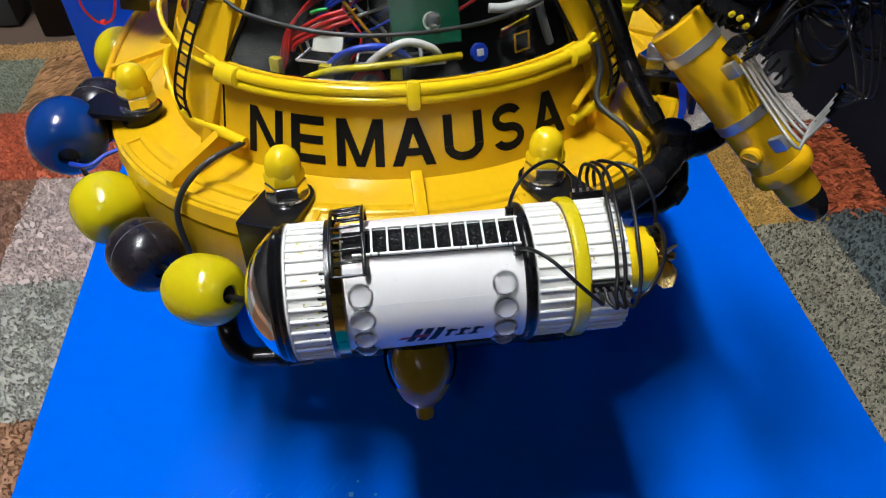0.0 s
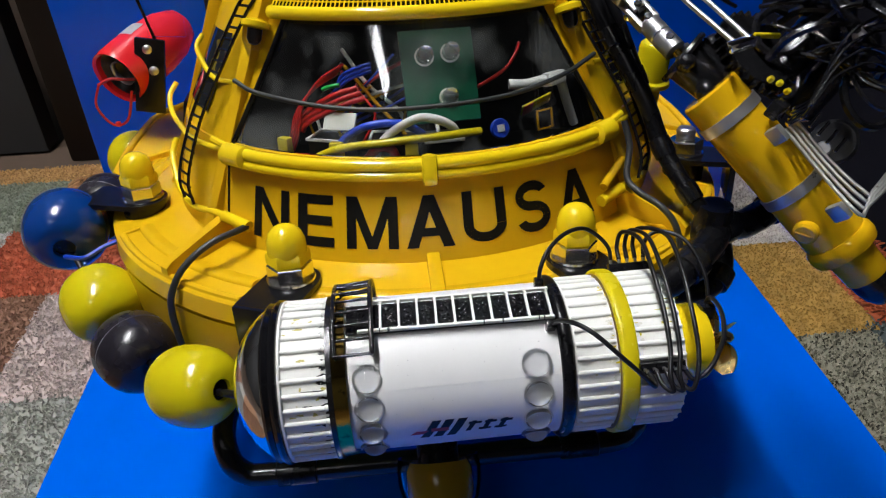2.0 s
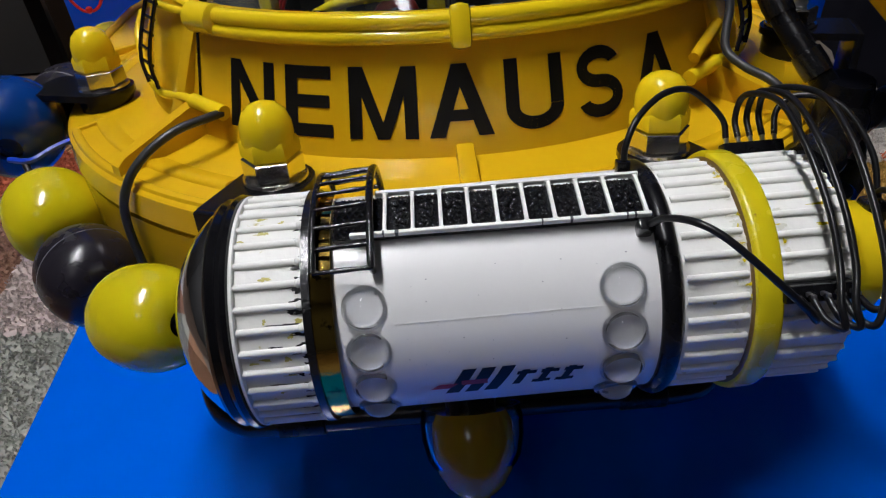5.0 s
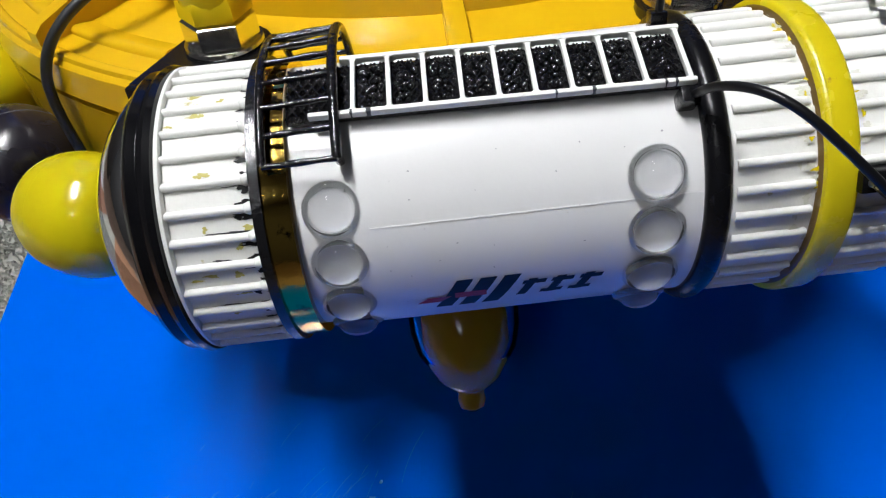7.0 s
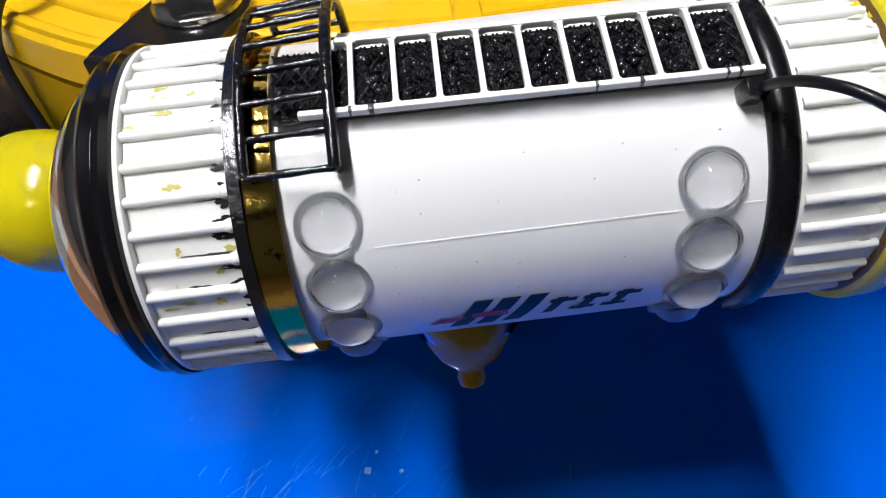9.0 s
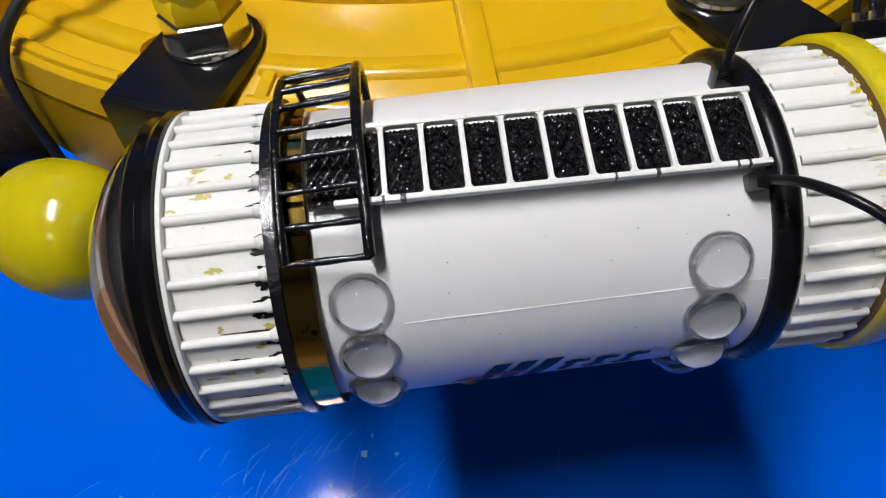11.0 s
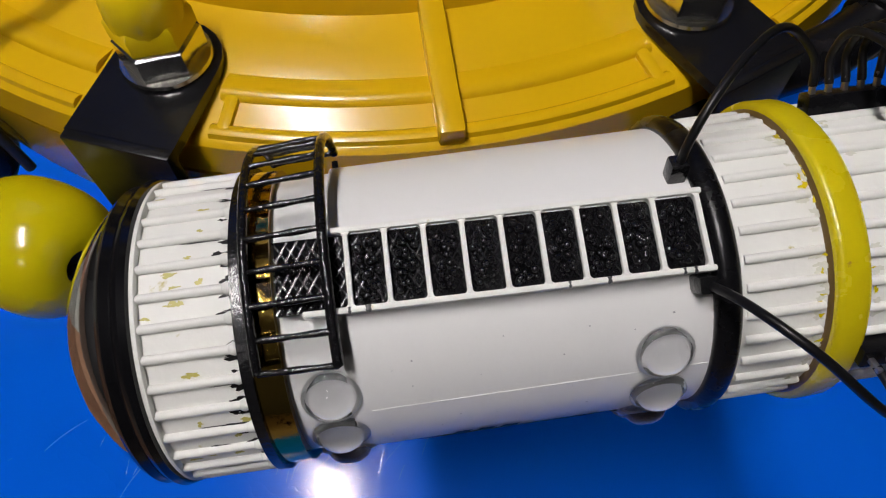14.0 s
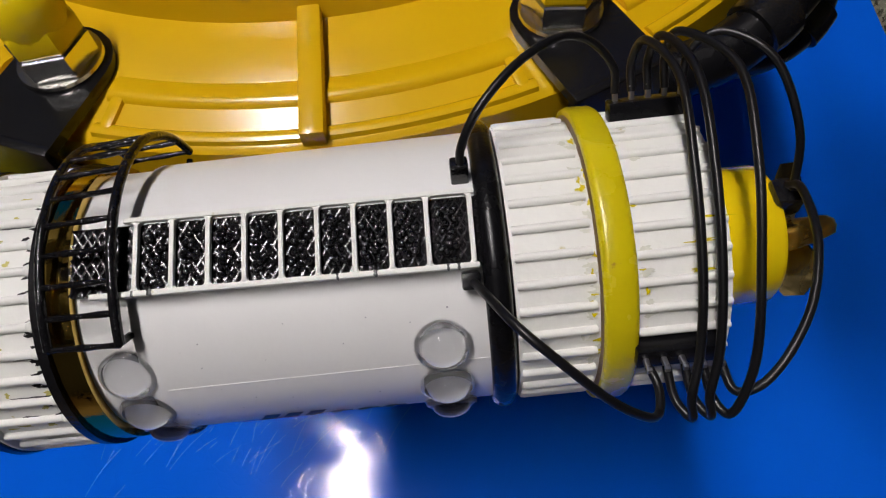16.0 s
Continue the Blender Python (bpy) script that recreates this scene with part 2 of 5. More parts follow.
# ---- mesh tools ----
class Shape:
    """Vertices and faces gathered from simple solids, all in one mesh."""

    def __init__(self):
        self.v, self.f = [], []

    def add(self, vs, fs, m=None):
        k = len(self.v)
        self.v += [tuple(m @ Vector(p)) if m else tuple(p) for p in vs]
        self.f += [tuple(i + k for i in q) for q in fs]
        return self

    def box(self, sx, sy, sz, m=None, bevel=0.0004):
        bm = bmesh.new()
        bmesh.ops.create_cube(bm, size=1)
        bmesh.ops.scale(bm, vec=(sx, sy, sz), verts=bm.verts)
        if bevel:
            bmesh.ops.bevel(bm, geom=bm.edges[:], offset=min(bevel, 0.45 * min(sx, sy, sz)), segments=2, profile=0.6, affect="EDGES")
        bm.verts.index_update()
        self.add([v.co for v in bm.verts], [[v.index for v in f.verts] for f in bm.faces], m)
        bm.free()
        return self

    def lathe(self, prof, seg=48, m=None, a0=0.0, a1=360.0, closed=False):
        """Turns (r, h) pairs about z; closed: the pairs are a ring, and a part turn gets end faces."""
        full = abs(a1 - a0) >= 360
        n, k = len(prof), seg if full else seg + 1
        vs = []
        for i in range(k):
            a = radians(a0 + (a1 - a0) * i / seg)
            vs += [(r * math.sin(a), -r * math.cos(a), h) for r, h in prof]
        fs = []
        for i in range(seg):
            j = (i + 1) % k
            for q in range(n if closed else n - 1):
                w = (q + 1) % n
                fs.append((i * n + q, j * n + q, j * n + w, i * n + w))
        if closed and not full:
            fs += [tuple(range(n - 1, -1, -1)), tuple((k - 1) * n + q for q in range(n))]
        return self.add(vs, fs, m)

    def tube(self, pts, r, seg=8, m=None, smooth=6, loop=False):
        """A round cord through the points, rounded between them."""
        P = [Vector(p) for p in pts]
        seg = max(seg, 12) if seg > 6 else seg
        if smooth > 1 and len(P) > 2:
            Q = []
            n = len(P)
            for i in range(n if loop else n - 1):
                p0, p1, p2, p3 = (P[(i - 1) % n] if loop or i else P[0] * 2 - P[1], P[i], P[(i + 1) % n], P[(i + 2) % n] if loop or i + 2 < n else P[-1] * 2 - P[-2])
                for s in range(smooth):
                    t = s / smooth
                    Q.append(0.5 * (2 * p1 + (p2 - p0) * t + (2 * p0 - 5 * p1 + 4 * p2 - p3) * t * t + (3 * p1 - p0 - 3 * p2 + p3) * t ** 3))
            if not loop:
                Q.append(P[-1])
            P = Q
        n, vs, fs = len(P), [], []
        up = None
        for i, p in enumerate(P):
            d = (P[(i + 1) % n] if loop or i + 1 < n else p) - (P[i - 1] if loop or i else p)
            d.normalize()
            if up is None:
                up = d.orthogonal().normalized()
            up = (up - d * up.dot(d)).normalized()
            side = d.cross(up)
            rr = r(i / (n - 1)) if callable(r) else r
            vs += [p + (up * math.cos(6.2832 * k / seg) + side * math.sin(6.2832 * k / seg)) * rr for k in range(seg)]
        for i in range(n if loop else n - 1):
            j = (i + 1) % n
            fs += [(i * seg + k, i * seg + (k + 1) % seg, j * seg + (k + 1) % seg, j * seg + k) for k in range(seg)]
        if not loop:
            fs += [tuple(range(seg - 1, -1, -1)), tuple((n - 1) * seg + k for k in range(seg))]
        return self.add(vs, fs, m)

    def rod(self, p, q, r, seg=16, bevel=0.0, r2=None):
        """A straight round bar between two points."""
        p, q = Vector(p), Vector(q)
        z = (q - p).normalized()
        m = Matrix.Translation(p) @ z.to_track_quat("Z", "Y").to_matrix().to_4x4()
        h, e = (q - p).length, r if r2 is None else r2
        return self.lathe([(0, 0), (r - bevel, 0), (r, bevel), (e, h - bevel), (e - bevel, h), (0, h)] if bevel else [(0, 0), (r, 0), (e, h), (0, h)], seg, m)

    def mesh(self, name, angle=38):
        me = bpy.data.meshes.new(name)
        me.from_pydata([tuple(p) for p in self.v], [], self.f)
        bm = bmesh.new()
        bm.from_mesh(me)
        bmesh.ops.remove_doubles(bm, verts=bm.verts, dist=1e-7)
        bmesh.ops.recalc_face_normals(bm, faces=bm.faces)
        bm.to_mesh(me)
        bm.free()
        me.polygons.foreach_set("use_smooth", [True] * len(me.polygons))
        me.set_sharp_from_angle(angle=radians(angle))
        return me


def part(name, shape, material, parent, label="", m=None, angle=38):
    me = shape if isinstance(shape, bpy.types.Mesh) else shape.mesh(name, angle)
    if not me.materials:
        me.materials.append(material)
    ob = new(name, me)
    ob.parent = parent
    if m is not None:
        ob.matrix_basis = m
    if label:
        tagged(ob, label)
    return ob


def thing(name, label, category, m=None, group="", kind=""):
    ob = new(name)
    ob.empty_display_size = 0.01
    if m is not None:
        ob.matrix_basis = m
    return tagged(ob, label, category, group, kind)


def solid(name, shape, material, label, category, m=None, group="", kind="", angle=38):
    ob = part(name, shape, material, None, "", m, angle)
    return tagged(ob, label, category, group, kind)


def polar(th, r, h):
    """A point of the hull frame: th degrees from the bow, radius, height."""
    return Vector((r * math.sin(radians(th)), -r * math.cos(radians(th)), h))


def place(th, r, h, tip=0.0):
    """A pose on the hull: x along the rim, y outward, z up, then tipped back by tip degrees."""
    m = Matrix.Translation(polar(th, r, h)) @ Matrix.Rotation(radians(th + 180), 4, "Z")
    return m @ Matrix.Rotation(radians(tip), 4, "X")


def around(s, phi, r):
    """A point of the pod frame: s along the axis, phi degrees towards the viewer from the top, radius."""
    return Vector((s, -r * math.sin(radians(phi)), r * math.cos(radians(phi))))


def on_pod(s, phi, r):
    """A pose on the pod's skin: x along the axis, z outward."""
    return Matrix.Translation(around(s, phi, r)) @ Matrix.Rotation(radians(phi), 4, "X")


TO_X = Matrix(((0, 0, 1, 0), (1, 0, 0, 0), (0, 1, 0, 0), (0, 0, 0, 1)))  # turns a lathe's z axis onto x

# ---- the room ----
def slab(name, size, centre, material, label, category):
    return solid(name, Shape().box(*size, None, 0.002), material, label, category, Matrix.Translation(centre), kind="structure")


slab("floor", (4.2, 4.2, 0.05), (0, 0, -0.037), FLOOR, "brown wooden room floor under the rug", "floor")
slab("ceiling", (4.2, 4.2, 0.05), (0, 0, 2.095), CEILING, "pale plain room ceiling", "ceiling")
slab("wall_north", (4.2, 0.05, 2.14), (0, 2.1, 1.01), GREY_WALL, "plain grey room wall", "wall")
slab("wall_south", (4.2, 0.05, 2.14), (0, -2.1, 1.01), GREY_WALL, "plain grey room wall", "wall")
slab("wall_west", (0.05, 4.2, 2.14), (-2.1, 0, 1.01), GREY_WALL, "plain grey room wall", "wall")
slab("wall_east", (0.05, 4.2, 2.14), (2.1, 0, 1.01), GREY_WALL, "plain grey room wall", "wall")

for lx, ly, width, length, turn, power in LAMPS:
    lamp = thing("ceiling_lamp", "long white strip lamp under the ceiling", "lamp", pose(lx, ly, LAMP_Z, 0, 0, turn), "strip lamps")
    part("diffuser", Shape().box(width, length, 0.02, pose(0, 0, 0.01), 0.004), glow(power), lamp, "glowing white lamp diffuser")
    part("housing", Shape().box(width + 0.03, length + 0.06 if length > 0.2 else length, 0.05, pose(0, 0, 0.046), 0.005), WHITE, lamp, "white sheet-metal housing")
    if length < 0.2:
        # the short lamp has a dark louvre of crossed bars
        for i in range(5):
            part("louvre_bar", Shape().box(0.006, length, 0.012, pose(-width / 2 + width * i / 4, 0, -0.010), 0.001), GREY_WALL, lamp, "dark louvre bar")
        for i in range(7):
            part("louvre_bar", Shape().box(width, 0.005, 0.010, pose(0, -length / 2 + length * i / 6, -0.011), 0.001), GREY_WALL, lamp, "dark louvre bar")

# board of the display stand: floor sheet and back sheet
stand = thing("display_board", "glossy blue painted display board with upright back panel", "board")
part("base_sheet", Shape().box(0.447, 0.68, 0.004, pose(0.029, 0.122, -0.002), 0.0008), BLUE, stand)
part("back_sheet", Shape().box(0.447, 0.006, 0.48, pose(0.029, 0.459, 0.24), 0.001), BLUE, stand)

# blemishes of the paint: a few lumps and hair-thin scratches, lamp glints painted in as paleness
rb = random.Random(14)
for x, y, r in ((-0.0270, 0.1630, 0.0016), (-0.0235, 0.1695, 0.0008), (-0.0150, 0.1615, 0.0009), (-0.1150, 0.1580, 0.0010), (-0.0400, 0.1530, 0.0007)):
    lump = Shape()
    n = 9
    ring = [(x + r * rb.uniform(0.6, 1.3) * math.cos(6.2832 * i / n), y + r * rb.uniform(0.6, 1.3) * math.sin(6.2832 * i / n), 0.0) for i in range(n)]
    inner = [(x + (p[0] - x) * 0.55, y + (p[1] - y) * 0.55, 0.00022 * rb.uniform(0.6, 1.2)) for p in ring]
    lump.add(ring + inner, [(i, (i + 1) % n, n + (i + 1) % n, n + i) for i in range(n)] + [tuple(range(n, 2 * n))])
    part("paint_lump", lump, SCRATCH, stand, "pale lump in the blue paint", angle=20)
hairs = Shape()
for i in range(80):
    c = Vector((-0.055 + rb.gauss(0, 0.030), 0.158 + rb.gauss(0, 0.016), 0))
    R, a0, da = rb.uniform(0.012, 0.06), rb.uniform(1.9, 2.7), rb.uniform(0.1, 0.45)
    hairs.tube([c + Vector((R * math.cos(a0 + da * q / 5), R * math.sin(a0 + da * q / 5), 0.0)) - Vector((R * math.cos(a0), R * math.sin(a0), 0)) for q in range(6)], rb.uniform(0.00004, 0.00009), 4, smooth=1)
tagged(part("scratch", hairs, SCRATCH, stand, "hair-thin scratches, pale with painted glints"), kind="stuff")

cabinet = thing("cabinet", "dark brown wooden cabinet behind the rug", "cabinet")
part("carcass", Shape().box(1.5, 0.5, 0.9, pose(0.43, 0.93, 0.438), 0.004), DARK_WOOD, cabinet)
part("door", Shape().box(0.50, 0.018, 0.78, pose(0.05, 0.670, 0.45), 0.003), DARK_WOOD, cabinet)
slab("partition", (0.9, 0.03, 1.1), (-0.80, 0.72, 0.54), GREY_WALL, "pale grey panel beside the cabinet", "wall")

covered = thing("covered_box", "box under dark navy cloth beside the rug", "box")
part("body", Shape().box(0.48, 0.98, 0.38, pose(0.632, 0.30, 0.185), 0.006), DARK_WOOD, covered, "dark wooden box body")
drape = Shape()
# the cloth: a top and a hanging front with folds
rows = []
for j in range(61):
    y = -0.20 + j / 60
    fold = 0.004 * math.sin(j * 0.9) + 0.003 * math.sin(j * 0.37 + 1)
    rows += [(0.3665 + fold * 1.4, y, -0.0115), (0.375 + fold * 1.6, y, 0.030), (0.381 + fold, y, 0.200), (0.383 + fold * 0.4, y, 0.372), (0.390, y, 0.384), (0.880, y, 0.386)]
drape.add(rows, [(6 * j + k, 6 * j + k + 1, 6 * j + k + 7, 6 * j + k + 6) for j in range(60) for k in range(5)])
part("cloth", drape, CLOTH, covered, "dark navy cloth cover", angle=60)


# ---- rug: backing, patches, pile ----
rug = thing("rug", "patchwork pile rug in grey, tan and terracotta", "rug")
part("backing", Shape().box(0.98, 1.11, 0.006, pose(-0.12, 0.100, -0.0095), 0.001), RUG_BASE, rug)
PATCHES = (
    ("brown", (0.30, 0.17, 0.10), -0.60, -0.195, -0.05, 0.228), ("grey", (0.33, 0.33, 0.29), -0.60, -0.195, 0.228, 0.333),
    ("pale pink", (0.47, 0.39, 0.36), -0.256, -0.195, 0.333, 0.442), ("reddish brown", (0.27, 0.15, 0.10), -0.60, -0.256, 0.345, 0.442), ("grey", (0.33, 0.33, 0.29), -0.60, -0.256, 0.333, 0.345), ("terracotta", (0.40, 0.10, 0.05), -0.318, -0.195, 0.442, 0.535),
    ("white", (0.50, 0.50, 0.47), -0.60, -0.318, 0.442, 0.535), ("grey-green", (0.20, 0.22, 0.17), -0.60, -0.300, 0.535, 0.625),
    ("tan brown", (0.34, 0.19, 0.09), -0.300, -0.195, 0.535, 0.625), ("orange tan", (0.42, 0.25, 0.10), -0.60, -0.195, 0.625, 0.655),
    ("grey", (0.21, 0.20, 0.15), 0.2525, 0.308, 0.05, 0.331), ("dark slate", (0.055, 0.065, 0.065), 0.308, 0.37, 0.05, 0.338),
    ("ochre tan", (0.33, 0.20, 0.05), 0.2525, 0.316, 0.331, 0.437), ("terracotta", (0.30, 0.075, 0.03), 0.316, 0.37, 0.338, 0.448),
    ("white", (0.48, 0.44, 0.40), 0.2525, 0.37, 0.437, 0.56),
)
# how each patch is made: tufts to the square metre, their length, half width, height, lie (degrees, spread) and contrast of tone
FELT = (420000, (0.0010, 0.0024), (0.00022, 0.00045), (0.0002, 0.0010), (0, 180), (0.75, 1.25))
FLECK = (420000, (0.0010, 0.0028), (0.00035, 0.00075), (0.0006, 0.0022), (0, 180), (0.15, 1.75))
NOODLE = (120000, (0.0050, 0.0110), (0.00050, 0.00085), (0.0010, 0.0034), (-35, 70), (0.25, 1.55))
NUBS = (190000, (0.0012, 0.0024), (0.00070, 0.00120), (0.0012, 0.0028), (0, 180), (0.3, 2.2))
STRIPS = (100000, (0.0080, 0.0200), (0.00045, 0.00110), (0.0006, 0.0022), (38, 16), (0.45, 1.5))
PILE = (330000, (0.0014, 0.0032), (0.00028, 0.00055), (0.0005, 0.0020), (0, 180), (0.62, 1.32))
rng = np.random.default_rng(5)
for colour, col, x0, x1, y0, y1 in PATCHES:
    m = paint("nap_" + colour.replace(" ", "_"), col, 0.9, var=0.45, scale=70, bump=0.4, fine=900, spec=0.1)
    dense, long, half, high, lie, tone = STRIPS if colour == "tan brown" else PILE if x0 < 0 else {"grey": FLECK, "dark slate": NUBS, "terracotta": NOODLE}.get(colour, FELT)
    step = 0.0042
    nx, ny = int((x1 - x0) / step) + 1, int((y1 - y0) / step) + 1
    # a nubbly ground and leaning tufts on it
    gx, gy = np.meshgrid(np.linspace(x0, x1, nx), np.linspace(y0, y1, ny))
    gz = -0.0058 + 0.0014 * rng.random(gx.shape)
    vs = np.stack([gx + rng.normal(0, 0.0008, gx.shape), gy + rng.normal(0, 0.0008, gx.shape), gz], -1).reshape(-1, 3)
    fs = [(j * nx + i, j * nx + i + 1, (j + 1) * nx + i + 1, (j + 1) * nx + i) for j in range(ny - 1) for i in range(nx - 1)]
    sh = Shape().add(vs.tolist(), fs)
    # the far end of the long patches is never passed: fewer tufts there
    n = int((x1 - max(x0, -0.42)) * (y1 - y0) * dense)
    px, py = rng.uniform(max(x0, -0.42), x1, n), rng.uniform(y0, y1, n)
    ang, ln, ht, wd = np.radians(lie[0] + rng.uniform(-lie[1], lie[1], n)), rng.uniform(*long, n), rng.uniform(*high, n), rng.uniform(*half, n)
    tufts, tf = [], []
    for i in range(n):
        c, s = math.cos(ang[i]), math.sin(ang[i])
        k = len(tufts)
        x, y, l, w, h = px[i], py[i], ln[i], wd[i], ht[i]
        tufts += [(x - s * w, y + c * w, -0.0050), (x + s * w, y - c * w, -0.0050), (x + c * l + s * w * 0.6, y + s * l - c * w * 0.6, -0.0050 + h), (x + c * l - s * w * 0.6, y + s * l + c * w * 0.6, -0.0050 + h), (x + c * l * 0.5, y + s * l * 0.5, -0.0042 + h)]
        tf += [(k, k + 1, k + 4), (k + 1, k + 2, k + 4), (k + 2, k + 3, k + 4), (k + 3, k, k + 4)]
    me = bpy.data.meshes.new("wool_nap")
    allv = sh.v + tufts
    o = len(sh.v)
    me.from_pydata(allv, [], sh.f + [tuple(q + o for q in f) for f in tf])
    me.materials.append(m)
    # each tuft has its own tone
    nt, N, L, b = m.node_tree, m.node_tree.nodes, m.node_tree.links, m.node_tree.nodes["Principled BSDF"]
    geo, hs, mr = N.new("ShaderNodeNewGeometry"), N.new("ShaderNodeHueSaturation"), N.new("ShaderNodeMapRange")
    mr.inputs["To Min"].default_value, mr.inputs["To Max"].default_value = tone
    src = b.inputs["Base Color"].links[0].from_socket
    L.new(geo.outputs["Random Per Island"], mr.inputs["Value"])
    L.new(mr.outputs["Result"], hs.inputs["Value"])
    L.new(src, hs.inputs["Color"])
    L.new(hs.outputs["Color"], b.inputs["Base Color"])
    tagged(part("wool_nap", me, m, rug, colour + " woollen nap"), kind="stuff")


# ---- the submarine's hull ----
sub = thing("submarine_model", "yellow painted research submarine model with glazed cabin", "submarine", SUB)



def rim(r):
    """Height of the flange's sloping top at radius r."""
    return -0.001 - (r - 0.0965) * 0.13


flange = Shape()
flange.lathe([(0.0945, -0.006), (0.0945, rim(0.0945)), (0.1225, rim(0.1225)), (0.1238, rim(0.1238) - 0.0010), (0.1244, -0.0115), (0.1236, -0.0125), (0.1215, -0.0125), (0.1215, -0.008)], 128, closed=True)
part("flange", flange, YELLOW, sub, "broad yellow rim flange")
lower = Shape()
lower.lathe([(0.117, -0.006), (0.1215, -0.0128), (0.1238, -0.0134), (0.1234, -0.030), (0.118, -0.046), (0.104, -0.066), (0.080, -0.080), (0.045, -0.088), (0.0, -0.090)], 112)
part("lower_hull", lower, YELLOW, sub, "rounded yellow lower hull")

# raised frames on the flange: a ring ridge, an outer lip and cross bars, left open under the brackets
for a0, a1 in ((-170, -80), (-64, -29), (-18, 18), (29, 66), (78, 170)):
    ridge = Shape()
    ridge.lathe([(r, rim(r) + z) for r, z in ((0.1105, -0.0006), (0.1106, 0.0001), (0.1118, 0.0005), (0.1130, 0.0009), (0.1143, 0.0012), (0.1152, 0.0010), (0.1157, 0.0005), (0.1159, -0.0006))], 48, None, a0, a1, True)
    part("ring_ridge", ridge, YELLOW, sub)
    lip = Shape()
    lip.lathe([(r, rim(0.1214) + z) for r, z in ((0.1200, -0.0006), (0.1202, 0.0003), (0.1208, 0.0008), (0.1218, 0.0009), (0.1225, 0.0005), (0.1228, -0.0006))], 48, None, a0, a1, True)
    part("outer_lip", lip, YELLOW, sub)
for th in (-79, -64, -28, -17, 17, 28, 67, 77):
    part("cross_bar", Shape().box(0.0024, 0.0078, 0.0020, place(th, 0.1180, rim(0.1180) - 0.0001, -7.5), 0.0008), YELLOW, sub)
part("bow_rib", Shape().box(0.0043, 0.0265, 0.0045, place(0, 0.1105, rim(0.1105) + 0.0012, -7.5), 0.0008), YELLOW, sub)
for th in (-44.2, 45.2, -112, 112):
    fin = Shape()
    prof = [(-0.0110, -0.003), (0.0155, -0.0065), (0.0155, -0.0012), (0.0135, 0.0004), (-0.0110, 0.0086)]
    fin.add([(x, y, z) for x in (-0.0019, 0.0019) for y, z in prof], [(0, 1, 2, 3, 4), (9, 8, 7, 6, 5)] + [(i, 5 + i, 5 + (i + 1) % 5, (i + 1) % 5) for i in range(5)], place(th, 0.1070, 0))
    part("gusset", fin, YELLOW, sub)

# cabin wall with the name
wall = Shape()
wall.lathe([(0.0978, -0.002), (0.0975, 0.0), (0.0895, 0.0305), (0.0878, 0.0305), (0.0955, -0.002)], 128, closed=True)
part("cabin_wall", wall, YELLOW, sub, "sloping yellow cabin wall")


def wall_r(h):
    return 0.0975 - (0.0975 - 0.0895) * h / 0.0305


SPANS = (("N", -36.6, -28.1), ("E", -26.1, -18.5), ("M", -16.0, -6.2), ("A", -4.7, 4.3), ("U", 6.1, 14.6), ("S", 16.7, 24.3), ("A", 26.4, 35.9))


def bend(cx, cy, rx, ry, a0, a1, n=14):
    """A broad curved stroke of a letter, as quads between an outer and an inner ellipse."""
    ring = [radians(a0 + (a1 - a0) * i / n) for i in range(n + 1)]
    edge = [((cx + (rx + 0.115) * math.cos(a), cy + (ry + 0.092) * math.sin(a)), (cx + (rx - 0.115) * math.cos(a), cy + (ry - 0.092) * math.sin(a))) for a in ring]
    return [(p[0], p[1], q[1], q[0]) for p, q in zip(edge, edge[1:])]


def upright(x0, x1, y0=0.0, y1=1.0, lean=0.0):
    return ((x0, y0), (x1, y0), (x1 + lean, y1), (x0 + lean, y1))


# heavy sans-serif capitals in a unit square, as quads
GLYPHS = {
    "N": [upright(0, 0.22), upright(0.78, 1), upright(0.75, 1.0, 0, 1, -0.75)],
    "E": [upright(0, 0.27), upright(0.2, 1, 0, 0.19), upright(0.2, 0.94, 0.42, 0.60), upright(0.2, 0.98, 0.82, 1)],
    "M": [upright(0, 0.19), upright(0.81, 1), upright(0.41, 0.59, 0, 1, -0.37), upright(0.41, 0.59, 0, 1, 0.37)],
    "A": [upright(0, 0.24, 0, 1, 0.38), upright(0.76, 1, 0, 1, -0.38), upright(0.2, 0.8, 0.22, 0.38)],
    "U": [upright(0, 0.23, 0.33, 1), upright(0.77, 1, 0.33, 1)] + bend(0.5, 0.33, 0.385, 0.238, 180, 360),
    "S": bend(0.5, 0.712, 0.365, 0.200, 22, 270) + bend(0.5, 0.300, 0.385, 0.212, 90, -160),
}
for ch, a0, a1 in SPANS:
    lay = Shape()
    for k, quad in enumerate(GLYPHS[ch]):
        n, vs = 5, []
        for i in range(n + 1):
            for j in range(n + 1):
                f, g = i / n, j / n
                u, w = [(1 - f) * (1 - g) * quad[0][c] + f * (1 - g) * quad[1][c] + f * g * quad[2][c] + (1 - f) * g * quad[3][c] for c in (0, 1)]
                h = 0.0034 + 0.0160 * w
                vs.append(polar(a0 + (a1 - a0) * u, wall_r(h) + 0.00022 + 0.000008 * k, h))
        lay.add(vs, [(i * (n + 1) + j, (i + 1) * (n + 1) + j, (i + 1) * (n + 1) + j + 1, i * (n + 1) + j + 1) for i in range(n) for j in range(n)])
    part("letter", lay, INK, sub, "black letter " + ch)

